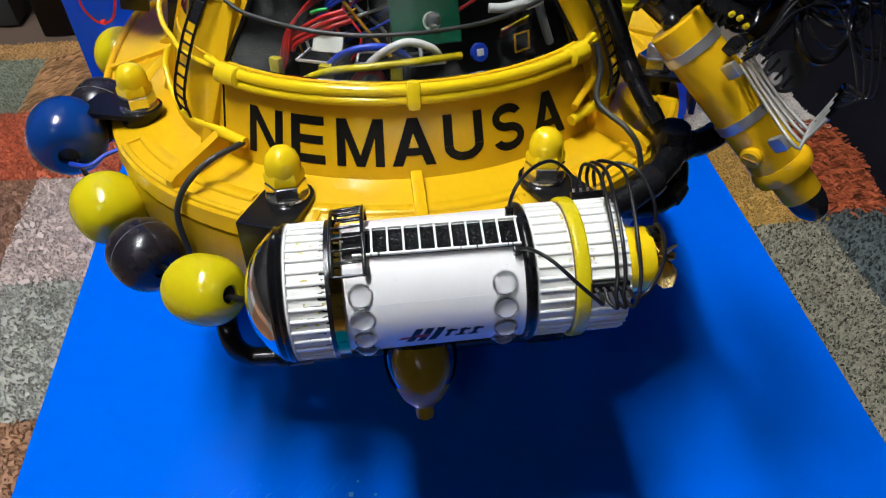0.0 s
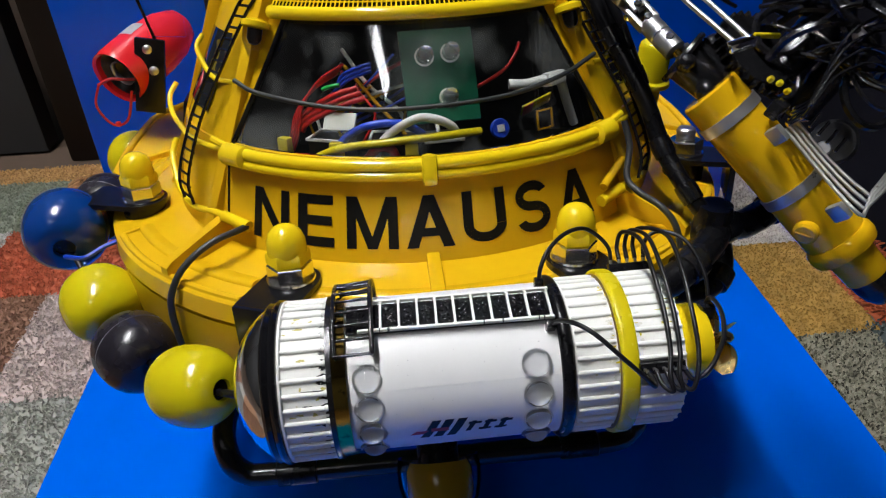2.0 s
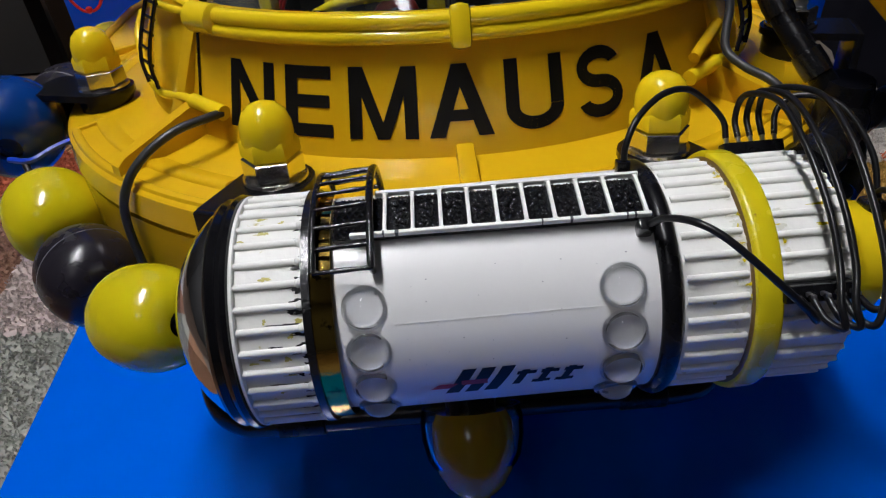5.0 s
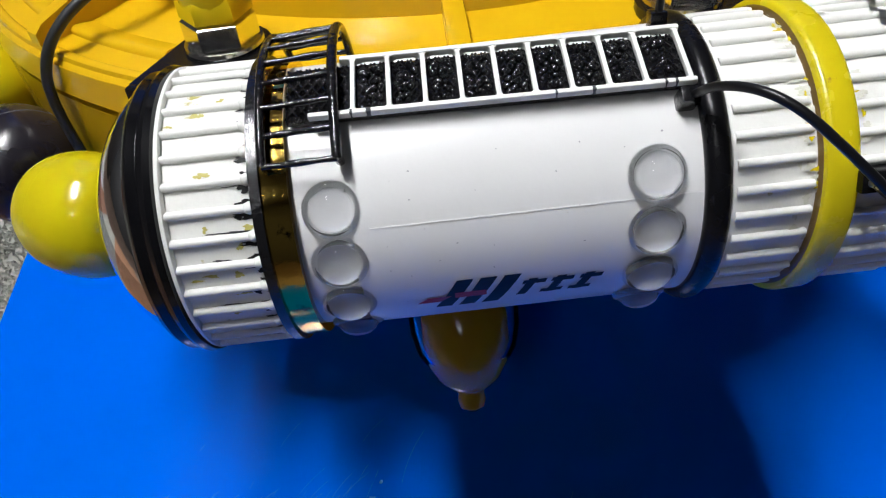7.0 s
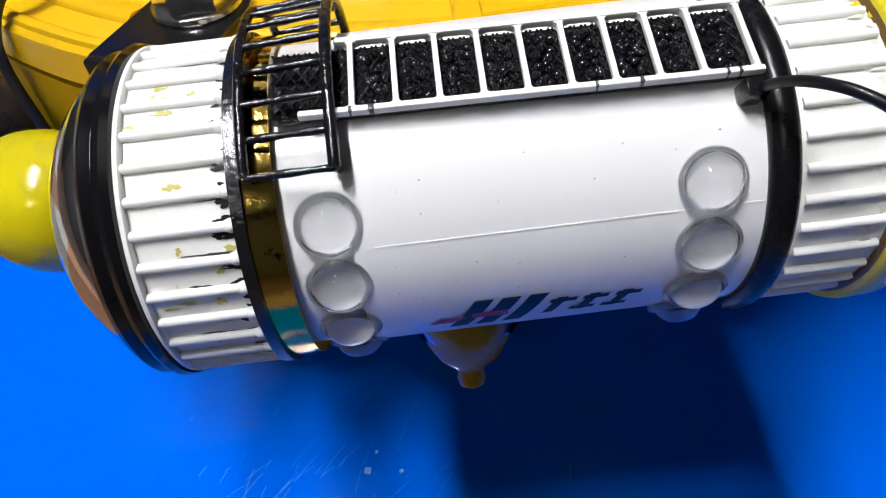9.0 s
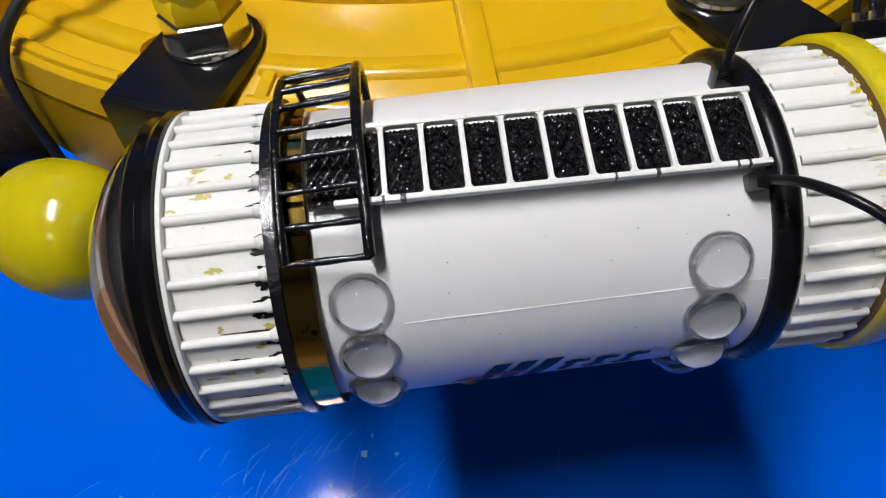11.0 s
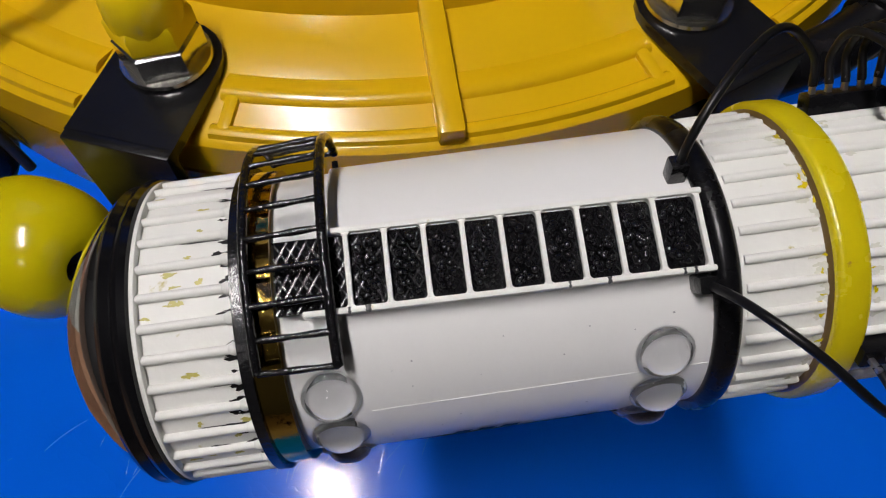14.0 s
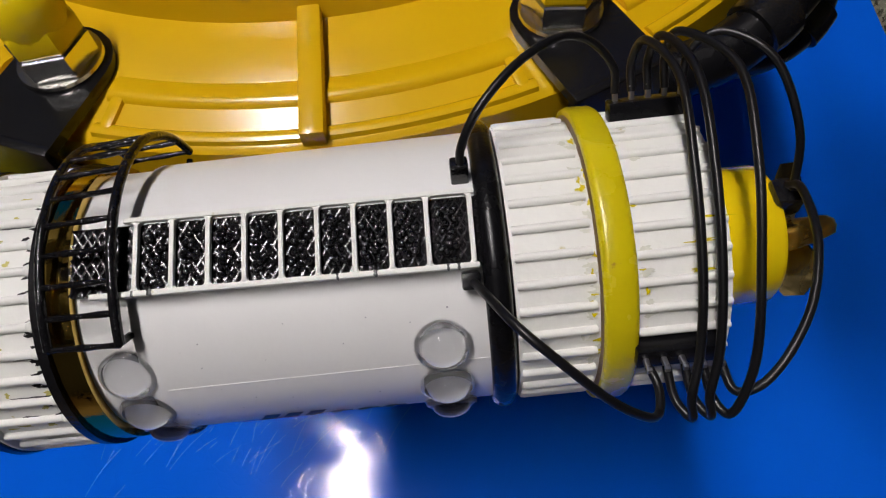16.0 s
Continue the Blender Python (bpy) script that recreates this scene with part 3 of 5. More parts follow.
# double window bar with clips
for r, h, rad in ((0.0922, 0.0292, 0.0020), (0.0928, 0.0260, 0.0017)):
    part("window_bar", Shape().tube([polar(a, r, h) for a in range(-43, 44, 2)], rad, 18, smooth=1), YELLOW_TUBE, sub, "bright yellow bent tube")
part("bar_clip", Shape().box(0.0048, 0.0062, 0.0098, place(0.3, 0.0927, 0.0276, 14), 0.0018), YELLOW_TUBE, sub)
for s in (-1, 1):
    part("bar_sleeve", Shape().tube([polar(s * a, 0.0924, 0.0282) for a in (44.2, 43.8, 42, 40, 38.4, 38)], lambda u: 0.0026 if u in (0, 1) else 0.0038, 14, smooth=1), YELLOW_TUBE, sub, "yellow end sleeve of the tubes")
for s in (-1, 1):
    part("bar_pin", Shape().rod(polar(s * 43, 0.0920, 0.0300), polar(s * 48.5, 0.0925, 0.0318), 0.0012, 8), YELLOW_TUBE, sub)

# window pane, its rubber edge, posts and roof
PANE_R0, PANE_H0, PANE_R1, PANE_H1 = 0.0880, 0.0305, 0.0690, 0.0690


def pane_r(h):
    return PANE_R0 + (PANE_R1 - PANE_R0) * (h - PANE_H0) / (PANE_H1 - PANE_H0)


ob = part("window_pane", Shape().lathe([(PANE_R0, PANE_H0), (PANE_R1, PANE_H1), (PANE_R1 - 0.001, PANE_H1), (PANE_R0 - 0.001, PANE_H0)], 60, None, -44, 44, True), PANE, sub, "dusty clear curved window pane", angle=60)
ob.visible_shadow = False
ob.data.materials.append(PANE_INSIDE)
for face in ob.data.polygons:
    # faces turned to the axis are the pane's inner side
    if face.normal.x * face.center.x + face.normal.y * face.center.y < 0:
        face.material_index = 1
for s in (-1, 1):
    edge = Shape().tube([polar(s * (44.8 - 9.0 * (h - 0.0305) / 0.0385), pane_r(h) + 0.0004, h) for h in (0.0305, 0.043, 0.056, 0.069)], 0.0009, 8)
    web = Shape()
    hs = (0.0305, 0.0400, 0.0500, 0.0600, 0.0700)
    web.add([polar(a, pane_r(h) + 0.0005, h) for h in hs for a in (s * (45.0 - 9.0 * (h - 0.0305) / 0.0385), s * (47 - 5.0 * (h - 0.0305) / 0.0385), s * 49)], [(3 * i + k, 3 * i + k + 1, 3 * i + k + 4, 3 * i + k + 3) for i in range(4) for k in range(2)])
    part("window_web", web, YELLOW, sub, "yellow sheet beside the pane")
    part("window_seal", edge, BLACK, sub)
    # the cabin's side skin, behind the ladders
    skin = Shape().lathe([(0.0890, 0.0300), (0.0672, 0.0745), (0.0655, 0.0745), (0.0870, 0.0300)], 48, None, min(s * 45, s * 178), max(s * 45, s * 178), True)
    part("cabin_side", skin, YELLOW, sub)
    for th, top, wid in ((48.5, 42.5, 0.0050), (84.0, 82.0, 0.0100)):
        post = Shape()
        p0, p1 = polar(s * th, 0.0995, 0.0), polar(s * top, 0.0690, 0.0765)
        mid, d = (p0 + p1) / 2, (p1 - p0).normalized()
        out = Matrix.Rotation(radians(s * (th + top) / 2 + 180), 4, "Z") @ Vector((0, 1, 0))
        side = d.cross(out).normalized()
        out = side.cross(d)
        m = Matrix((side, out, d)).transposed().to_4x4()
        m.translation = mid
        post.box(wid, 0.0045, (p1 - p0).length, m, 0.0007)
        part("cabin_post", post, YELLOW, sub, "yellow sloping cabin post")
    # black ladder on the cabin side
    lad = [(-57.5, 0.0985, 0.008), (-58.5, 0.0980, 0.017), (-57.5, 0.0905, 0.036), (-54.6, 0.0815, 0.053), (-50.4, 0.0740, 0.068), (-47.0, 0.0710, 0.0745), (-42.0, 0.0610, 0.0845), (-36.0, 0.0520, 0.0890)]
    shift = 4.5 if s > 0 else -1.3
    for off in (-2.5, 2.5):
        part("ladder_rail", Shape().tube([polar(-s * a - shift + off, r + 0.0012, h) for a, r, h in lad], 0.00060, 6, smooth=4), BLACK_GLOSS, sub, "thin black ladder rail")
    path = [Vector((-s * a - shift, r + 0.0012, h)) for a, r, h in lad]
    total = [0.0]
    for a, c in zip(path, path[1:]):
        total.append(total[-1] + (polar(*c) - polar(*a)).length)
    k = 0
    for i in range(25):
        at = total[-1] * (i + 0.5) / 25
        while total[k + 1] < at:
            k += 1
        p = path[k].lerp(path[k + 1], (at - total[k]) / (total[k + 1] - total[k]))
        part("ladder_rung", Shape().rod(polar(p.x - 2.5, p.y, p.z), polar(p.x + 2.5, p.y, p.z), 0.00050, 6), BLACK_GLOSS, sub)
    # small glass lamp in a yellow cap at the window's top corner
    lampm = place(s * 42.0, 0.0765, 0.0635, 20)
    ob = part("corner_lamp", Shape().lathe([(0, -0.0055), (0.0022, -0.0048), (0.0036, -0.002), (0.0037, 0.002), (0.0037, 0.0025)], 20, lampm), CLEAR, sub, "small clear lamp bulb")
    # core added so that the clear bulb looks dark inside
    part("lamp_core", Shape().lathe([(0, -0.0028), (0.0010, -0.0024), (0.0016, -0.0010), (0.0016, 0.0020), (0, 0.0020)], 16, lampm), GREY_PLASTIC, ob, "dark core added to darken the bulb")
    part("lamp_cap", Shape().lathe([(0.0038, 0.0022), (0.0046, 0.0026), (0.0046, 0.0042), (0.003, 0.0050), (0, 0.0050)], 20, lampm), YELLOW_TUBE, ob)

part("roof_bar", Shape().tube([polar(a, 0.0708, 0.0700) for a in range(-40, 41, 2)], 0.0021, 18, smooth=1), YELLOW_TUBE, sub, "bright yellow bent tube")
grille = Shape()
for i in range(67):
    a = -40 + 80 * i / 66
    grille.tube([polar(a, 0.0700, 0.0715), polar(a, 0.0600, 0.0835)], 0.00030, 4, smooth=1)
for i in range(8):
    f = i / 7
    grille.tube([polar(a, 0.0700 - 0.0100 * f, 0.0715 + 0.0120 * f) for a in range(-40, 41, 2)], 0.00030, 4, smooth=1)
part("roof_grille", grille, YELLOW_TUBE, sub, "yellow woven wire grille")
part("roof_rim", Shape().lathe([(0.0600, 0.0830), (0.0610, 0.0850), (0.0595, 0.0875), (0.0560, 0.0870), (0.0555, 0.0830)], 96, closed=True), YELLOW, sub)
part("roof_plate", Shape().lathe([(0, 0.0840), (0.0570, 0.0840), (0.0570, 0.0855), (0, 0.0865)], 64), DARK, sub, "dark roof plate")
for s in (-1, 1):
    part("roof_skirt", Shape().lathe([(0.0672, 0.0745), (0.0600, 0.0845), (0.0585, 0.0840), (0.0655, 0.0740)], 40, None, min(s * 44, s * 178), max(s * 44, s * 178), True), YELLOW, sub)
part("cabin_floor", Shape().lathe([(0, 0.012), (0.0900, 0.012), (0.0905, 0.010), (0, 0.010)], 64), DARK, sub, "dark cabin floor")
part("cabin_bulkhead", Shape().box(0.150, 0.002, 0.066, pose(0, -0.012, 0.045), 0.0004), DARK, sub, "dark bulkhead behind the wiring")

# grey cord over the pane, handrails, hoses on the flange
part("window_cord", Shape().tube([polar(-45.5, 0.0835, 0.0500), polar(-38, 0.0828, 0.0468), polar(-20, 0.0815, 0.0440), polar(-3, 0.0812, 0.0435), polar(18, 0.0815, 0.0445), polar(34, 0.0825, 0.0478), polar(45.5, 0.0835, 0.0520)], 0.00075, 8), GREY_HOSE, sub, "dark grey cord across the pane")
for s in (-1, 1):
    for rail, rad in (
        ([(71, 0.0825, 0.0630), (69, 0.0855, 0.0595), (65, 0.0850, 0.0540), (58, 0.0830, 0.0512), (50, 0.0815, 0.0510)], 0.0009),
        ([(81, 0.0950, 0.0440), (79, 0.0980, 0.0400), (75, 0.0980, 0.0355), (69, 0.0965, 0.0328), (58, 0.0945, 0.0322), (44, 0.0925, 0.0312)], 0.0010),
        ([(76, 0.0985, 0.0240), (74, 0.1010, 0.0190), (70, 0.1015, 0.0128), (66, 0.1012, 0.0088), (56, 0.0998, 0.0086), (47, 0.0995, 0.0092), (42, 0.0990, 0.0085), (37.5, 0.0985, 0.0072)], 0.0012),
    ):
        part("handrail", Shape().tube([polar(s * a, r - (0.0035 if a > 60 else 0.0015), h - (0.0035 if h > 0.03 else 0.0028 if a > 50 else 0.0012)) for a, r, h in rail], rad, 8), YELLOW_TUBE, sub, "bent yellow handrail")
    part("handrail_sleeve", Shape().tube([polar(s * 43, 0.0990, 0.0086), polar(s * 36.5, 0.0985, 0.0070)], 0.0020, 12, smooth=1), YELLOW_TUBE, sub)
part("side_hose", Shape().tube([polar(-37, 0.0987, 0.0070), polar(-36.8, 0.103, 0.0074), polar(-38.0, 0.1115, 0.0066), polar(-39.4, 0.1195, 0.0026), polar(-40.4, 0.1250, -0.0040), polar(-41.5, 0.1264, -0.0140), polar(-41, 0.1258, -0.0330)], 0.0011, 8), GREY_HOSE, sub, "dark grey hose over the flange")
part("side_hose", Shape().tube([polar(47, 0.0950, 0.0300), polar(46, 0.0985, 0.0220), polar(43, 0.1010, 0.0130), polar(42, 0.1070, 0.0095), polar(41, 0.116, 0.0075), polar(41, 0.122, 0.0020), polar(41, 0.126, -0.010)], 0.0011, 8), GREY_HOSE, sub, "grey hose over the flange")
part("drain_tube", Shape().rod(polar(37, 0.0985, 0.0120), polar(46, 0.0960, 0.0170), 0.0015, 10), YELLOW, sub)
part("seam_wire", Shape().tube([polar(-44.8, 0.0912, 0.0262), polar(-44.6, 0.0929, 0.0190), polar(-44.2, 0.0957, 0.0080), polar(-43.8, 0.0972, 0.0020)], 0.0004, 6), BLACK, sub, "thin black wire along the post")
# wider side deck behind the flange, with a raised lip, and the dark side windows of the cabin
SI = SUB.inverted()
for s in (-1, 1):
    edge = [Vector((0.0125 + s * x, y, 0.160)) for x, y in ((0.1180, 0.262), (0.1255, 0.266), (0.1289, 0.2775), (0.1340, 0.2950), (0.1355, 0.3100), (0.1358, 0.3250), (0.1350, 0.3400), (0.1296, 0.3680), (0.1000, 0.392), (0.0850, 0.330), (0.0950, 0.290))]
    deck = Shape()
    k = len(edge)
    deck.add([SI @ p for p in edge] + [SI @ (p - Vector((0, 0, 0.012))) for p in edge], [tuple(range(k)), tuple(range(2 * k - 1, k - 1, -1))] + [(i, (i + 1) % k, k + (i + 1) % k, k + i) for i in range(k)])
    part("side_deck", deck, YELLOW, sub, "yellow side deck plate")
    part("deck_lip", Shape().tube([SI @ (p + Vector((-s * 0.0015, 0, 0.0004))) for p in edge[1:9]], 0.0017, 8, smooth=3), YELLOW, sub)
    rib0, rib1 = Vector((0.0125 + s * 0.1335, 0.3050, 0.1606)), Vector((0.0125 + s * 0.1020, 0.3250, 0.1612))
    part("deck_ridge", Shape().box(0.0370, 0.0036, 0.0030, SI @ Matrix.Translation((rib0 + rib1) / 2) @ (rib1 - rib0).to_track_quat("X", "Z").to_matrix().to_4x4(), 0.0010), YELLOW, sub)
    win = Shape()
    hs = (0.0370, 0.0450, 0.0530, 0.0620)
    angs = [58 + 2.2 * i for i in range(10)]
    win.add([polar(s * (a - (h - 0.037) * 120), 0.0890 - (h - 0.030) * 0.49 + 0.0006, h) for h in hs for a in angs], [(10 * i + q, 10 * i + q + 1, 10 * i + q + 11, 10 * i + q + 10) for i in range(3) for q in range(9)])
    part("side_window", win, BLACK_GLASS, sub, "dark glossy side window", angle=70)
part("hull_stub", Shape().rod(polar(-61, 0.1250, -0.0270), polar(-61, 0.1345, -0.0290), 0.0030, 12, 0.0005), BLACK, sub)

# nuts on black brackets
def bracket(th, drop, reach, turn=0.0, up=0.0):
    b = Shape()
    at = place(th, 0.1115, up - 0.0030) @ pose(0, 0, 0, 0, 0, turn)
    # plate with a round inner end, folded down over the rim
    n = 10
    outline = [(0.0090 * math.cos(math.pi * i / n), -0.0090 * math.sin(math.pi * i / n)) for i in range(n + 1)]
    outline = outline + [(-0.0090, reach), (0.0090, reach)]
    lo, hi = [(x, y, 0.0001) for x, y in outline], [(x, y, 0.0022) for x, y in outline]
    k = len(outline)
    b.add(lo + hi, [tuple(range(k)), tuple(range(2 * k - 1, k - 1, -1))] + [(i, (i + 1) % k, k + (i + 1) % k, k + i) for i in range(k)], at)
    b.box(0.0180, 0.0024, drop, at @ pose(0, reach + 0.0005, 0.0022 - drop / 2), 0.0005)
    return part("bracket", b, BLACK_METAL, sub, "scuffed black steel angle bracket")


def hexagon(r, h0, h1, ch=0.0006):
    s = Shape()
    s.lathe([(0, h0), (r - ch, h0), (r, h0 + ch * 0.6), (r, h1 - ch * 0.6), (r - ch, h1), (0, h1)], 6)
    return s


for th, capped, drop in ((-23.1, 1, 0.024), (23.1, 1, 0.024), (-72.0, 1, 0.020), (71.2, 0, 0.016)):
    up = 0.0068 if th > 60 else 0.0030 if th < -60 else 0.0
    br = bracket(th, drop, 0.0220 if th < -60 else 0.0170, -36 if th < -60 else 0, up)
    if up:
        part("spacer", Shape().lathe([(0, -0.0050), (0.0078, -0.0050), (0.0078, up - 0.0030), (0, up - 0.0030)], 28, place(th, 0.1115, 0)), BLACK_METAL, br)
    m = place(th, 0.1112, up - 0.0008) @ Matrix.Diagonal((1.08, 1.08, 1.12, 1))
    part("washer", Shape().lathe([(0.003, 0), (0.0068, 0), (0.0070, 0.0004), (0.0068, 0.0009), (0.003, 0.0009)], 28), NUT_STEEL, br, "bright steel washer", m)
    part("hex_nut", hexagon(0.0064, 0.0009, 0.0052), NUT_STEEL, br, "bright hexagonal nut", m, 20)
    if capped:
        cap = Shape()
        cap.lathe([(0, 0.0048), (0.0054, 0.0048), (0.0062, 0.0056), (0.0062, 0.0082), (0.0056, 0.0090), (0, 0.0090)], 6)
        cap.lathe([(0.0054, 0.0080), (0.0055, 0.0098), (0.0053, 0.0120), (0.0044, 0.0142), (0.0028, 0.0156), (0.0012, 0.0161), (0, 0.0162)], 24)
        part("cap_nut", cap, YELLOW_TUBE, br, "glossy yellow domed cap nut", m, 35)
    else:
        bolt = Shape()
        for i in range(2):
            z = 0.0052 + i * 0.0018
            bolt.lathe([(0.0030, z), (0.0035, z + 0.0006), (0.0035, z + 0.0010), (0.0030, z + 0.0018)], 18)
        bolt.lathe([(0, 0.0052), (0.0032, 0.0052), (0.0032, 0.0088), (0.0026, 0.0094), (0, 0.0094)], 18)
        part("bolt", bolt, STEEL, br, "threaded steel bolt end", m)

# amber light under the bow in its clear cup
dome = thing("bow_light", "amber plastic light bulb with knob in a clear cup", "light", pose(0.0110, 0.1800, 0.0876, -45, 0, 0) @ Matrix.Diagonal((0.92, 0.92, 0.85, 1)))
part("bulb", Shape().lathe([(0, 0.004), (0.0118, 0.004), (0.0135, 0), (0.0137, -0.009), (0.0126, -0.0165), (0.0098, -0.0220), (0.0066, -0.0252), (0.0046, -0.0262), (0.0042, -0.0272), (0.0045, -0.0295), (0.0038, -0.0322), (0.0018, -0.0336), (0, -0.0340)], 40), AMBER, dome, "amber bulb with a round knob")
ob = part("cup", Shape().lathe([(0.0165, 0.006), (0.0172, 0.001), (0.0170, -0.005), (0.0155, -0.0120), (0.0135, -0.0155), (0.0130, -0.0150), (0.0148, -0.0115), (0.0163, -0.005), (0.0165, 0.001), (0.0158, 0.006)], 40, closed=True), CUP, dome, "clear plastic cup")
ob.visible_shadow = False
part("socket", Shape().lathe([(0, 0.040), (0.007, 0.040), (0.0085, 0.012), (0.0085, 0.004), (0, 0.004)], 32), BLACK, dome, "dark round socket")

# skid of black pipe that carries the hull
skid = thing("skid", "bent black plastic pipe skid under the hull", "skid")
pipe = [(-0.072, 0.300, 0.080), (-0.0735, 0.240, 0.082), (-0.0735, 0.214, 0.088), (-0.0725, 0.2035, 0.087), (-0.070, 0.1985, 0.0800), (-0.065, 0.1975, 0.0745), (-0.058, 0.197, 0.0735), (-0.030, 0.197, 0.0735), (0.055, 0.197, 0.0735), (0.083, 0.197, 0.0735), (0.092, 0.199, 0.076), (0.097, 0.206, 0.082), (0.098, 0.240, 0.082), (0.097, 0.300, 0.080)]
part("pipe", Shape().tube(pipe, 0.0046, 14), BLACK_GLOSS, skid)
for x in (-0.045, 0.070):
    part("pipe_sleeve", Shape().rod((x - 0.008, 0.197, 0.0735), (x + 0.008, 0.197, 0.0735), 0.0054, 16, 0.0005), BLACK, skid)
for x in (-0.072, 0.097):
    for y in (0.290, 0.345):
        part("leg", Shape().rod((x * 0.5 + 0.006, y, 0.0), (x * 0.6 + 0.005, y, 0.085), 0.0045, 12), BLACK, skid)

# ---- the white equipment pod on the bow ----
pod = thing("equipment_pod", "white cylindrical equipment pod with black solar strip", "pod", POD)
RB = 0.0184


def turned(prof, seg=72):
    """Turned about the pod's axis: (s, r) pairs."""
    return Shape().lathe([(r, s) for s, r in prof], seg, TO_X, closed=False)


part("tube", turned([(-0.0385, 0.0), (-0.0385, RB - 0.0006), (0.0240, RB - 0.0006), (0.0240, 0.0)]), WHITE, pod, "white pipe with a bluish gloss")
part("sheet", turned([(-0.0178, RB - 0.0008), (-0.0178, RB), (0.0238, RB), (0.0238, RB - 0.0008)]), WHITE, pod, "smooth white wrap sheet")
part("sheet_seam", Shape().box(0.0392, 0.00015, 0.00012, on_pod(0.0040, 60, RB), 0), WHITE, pod)

nose = part("nose_dome", turned([(-0.0530, 0.0), (-0.0527, 0.0035), (-0.0516, 0.0075), (-0.0498, 0.0115), (-0.0475, 0.0148), (-0.0452, 0.0170), (-0.0432, 0.0183), (-0.0385, 0.0184)], 120), CHROME, pod, "polished chrome nose dome")
part("nose_ring", turned([(-0.0436, 0.0178), (-0.0433, 0.0188), (-0.0426, 0.0193), (-0.0419, 0.0191), (-0.0416, 0.0190), (-0.0412, 0.0195), (-0.0404, 0.0199), (-0.0396, 0.0197), (-0.0394, 0.0190), (-0.0393, 0.0182)], 120), RING_BLACK, nose, "black rubber rings")

front = part("front_collar", turned([(-0.0392, 0.0178), (-0.0392, RB + 0.0003), (-0.0280, RB + 0.0003), (-0.0280, 0.0178)]), WHITE_WORN, pod, "worn white ribbed collar")
rear = part("rear_collar", turned([(0.0272, 0.0), (0.0272, RB), (0.0524, RB), (0.0526, 0.0178), (0.0526, 0.0)]), WHITE_WORN, pod, "worn white ribbed collar")


part("collar_edge", turned([(-0.0394, 0.0178), (-0.0394, RB + 0.0008), (-0.0392, RB + 0.0011), (-0.0388, RB + 0.0011), (-0.0386, RB + 0.0008), (-0.0386, 0.0178)], 120), WHITE_WORN, front)


def rib_mesh(name, s0, s1):
    s = Shape()
    s.tube([(s0, 0, 0), (s0 + 0.0004, 0, 0.0001), (s1 - 0.0004, 0, 0.0001), (s1, 0, 0)], 0.00054, 10, smooth=1)
    if s0 < 0:
        s.lathe([(0, -0.0008), (0.0006, -0.0006), (0.0008, 0), (0.0006, 0.0006), (0, 0.0008)], 8, Matrix.Translation((s1 - 0.0006, 0, 0)))
    me = s.mesh(name, 70)
    me.materials.append(WHITE_WORN)
    return me


short, long_a, long_b = rib_mesh("rib", -0.0388, -0.0284), rib_mesh("rib", 0.0276, 0.0365), rib_mesh("rib", 0.0416, 0.0522)
for i in range(36):
    ob = part("rib", short, WHITE_WORN, front)
    ob.matrix_basis = Matrix.Rotation(radians(7.2 + i * 360 / 36), 4, "X") @ Matrix.Translation((0, 0, RB + 0.0004))
for i in range(36):
    for me, phase in ((long_a, 1.4), (long_b, 5.0)):
        ob = part("rib", me, WHITE_WORN, rear)
        ob.matrix_basis = Matrix.Rotation(radians(phase + i * 10), 4, "X") @ Matrix.Translation((0, 0, RB + 0.0001))
# wear on the collars: ragged blots that follow the skin
rf = random.Random(8)


def blot(shape, s0, phi, long, wide, rise, n=22):
    """A ragged thin patch on the pod's skin, drawn out along the axis."""
    w = [1.0] * n
    for f, amp in ((2, 0.22), (3, 0.22), (5, 0.18), (8, 0.14)):
        p = rf.uniform(0, 6.28)
        w = [q + amp * math.sin(f * 6.2832 * j / n + p) for j, q in enumerate(w)]
    w = [max(0.25, q) * rf.uniform(0.85, 1.15) for q in w]
    ring = [around(s0 + long * w[j] * math.cos(6.2832 * j / n), phi + math.degrees(wide * w[j] * math.sin(6.2832 * j / n) / RB), RB + rise) for j in range(n)]
    shape.add([around(s0, phi, RB + rise + 0.00003)] + ring, [(0, 1 + j, 1 + (j + 1) % n) for j in range(n)])


flake, crack, glue, yel = Shape(), Shape(), Shape(), Shape()
for i in range(190):
    # dark chips at the ribs' ends beside the brass ring
    phi = 7.2 + rf.randrange(36) * 360 / 36 + rf.choice((-2.2, -1.6, 1.6, 2.6)) + rf.uniform(-0.8, 0.8)
    blot(flake, -0.0285 - abs(rf.gauss(0, 0.0006)), phi, rf.uniform(0.0003, 0.0012), rf.uniform(0.00014, 0.00042), 0.00042)
for i in range(26):
    # long dark cracks beside the ribs
    phi = 7.2 + rf.randrange(36) * 360 / 36 + rf.choice((-2.0, 2.0))
    blot(crack, rf.uniform(-0.0335, -0.0295), phi, rf.uniform(0.0008, 0.0026), rf.uniform(0.00006, 0.00015), 0.00041)
tagged(part("paint_flake", flake, INK, front, "black flaked paint spots"), kind="stuff")
tagged(part("paint_crack", crack, GREY_PLASTIC, front, "dark cracks along the ribs"), kind="stuff")
for i in range(70):
    blot(glue, rf.choice((0.0364, 0.0366, 0.0423)) + rf.gauss(0, 0.0007), rf.uniform(-60, 85), rf.uniform(0.0003, 0.0010), rf.uniform(0.0002, 0.0006), 0.00022)
tagged(part("glue_smear", glue, GLUE, rear, "greyish dried glue beside the band"), kind="stuff")
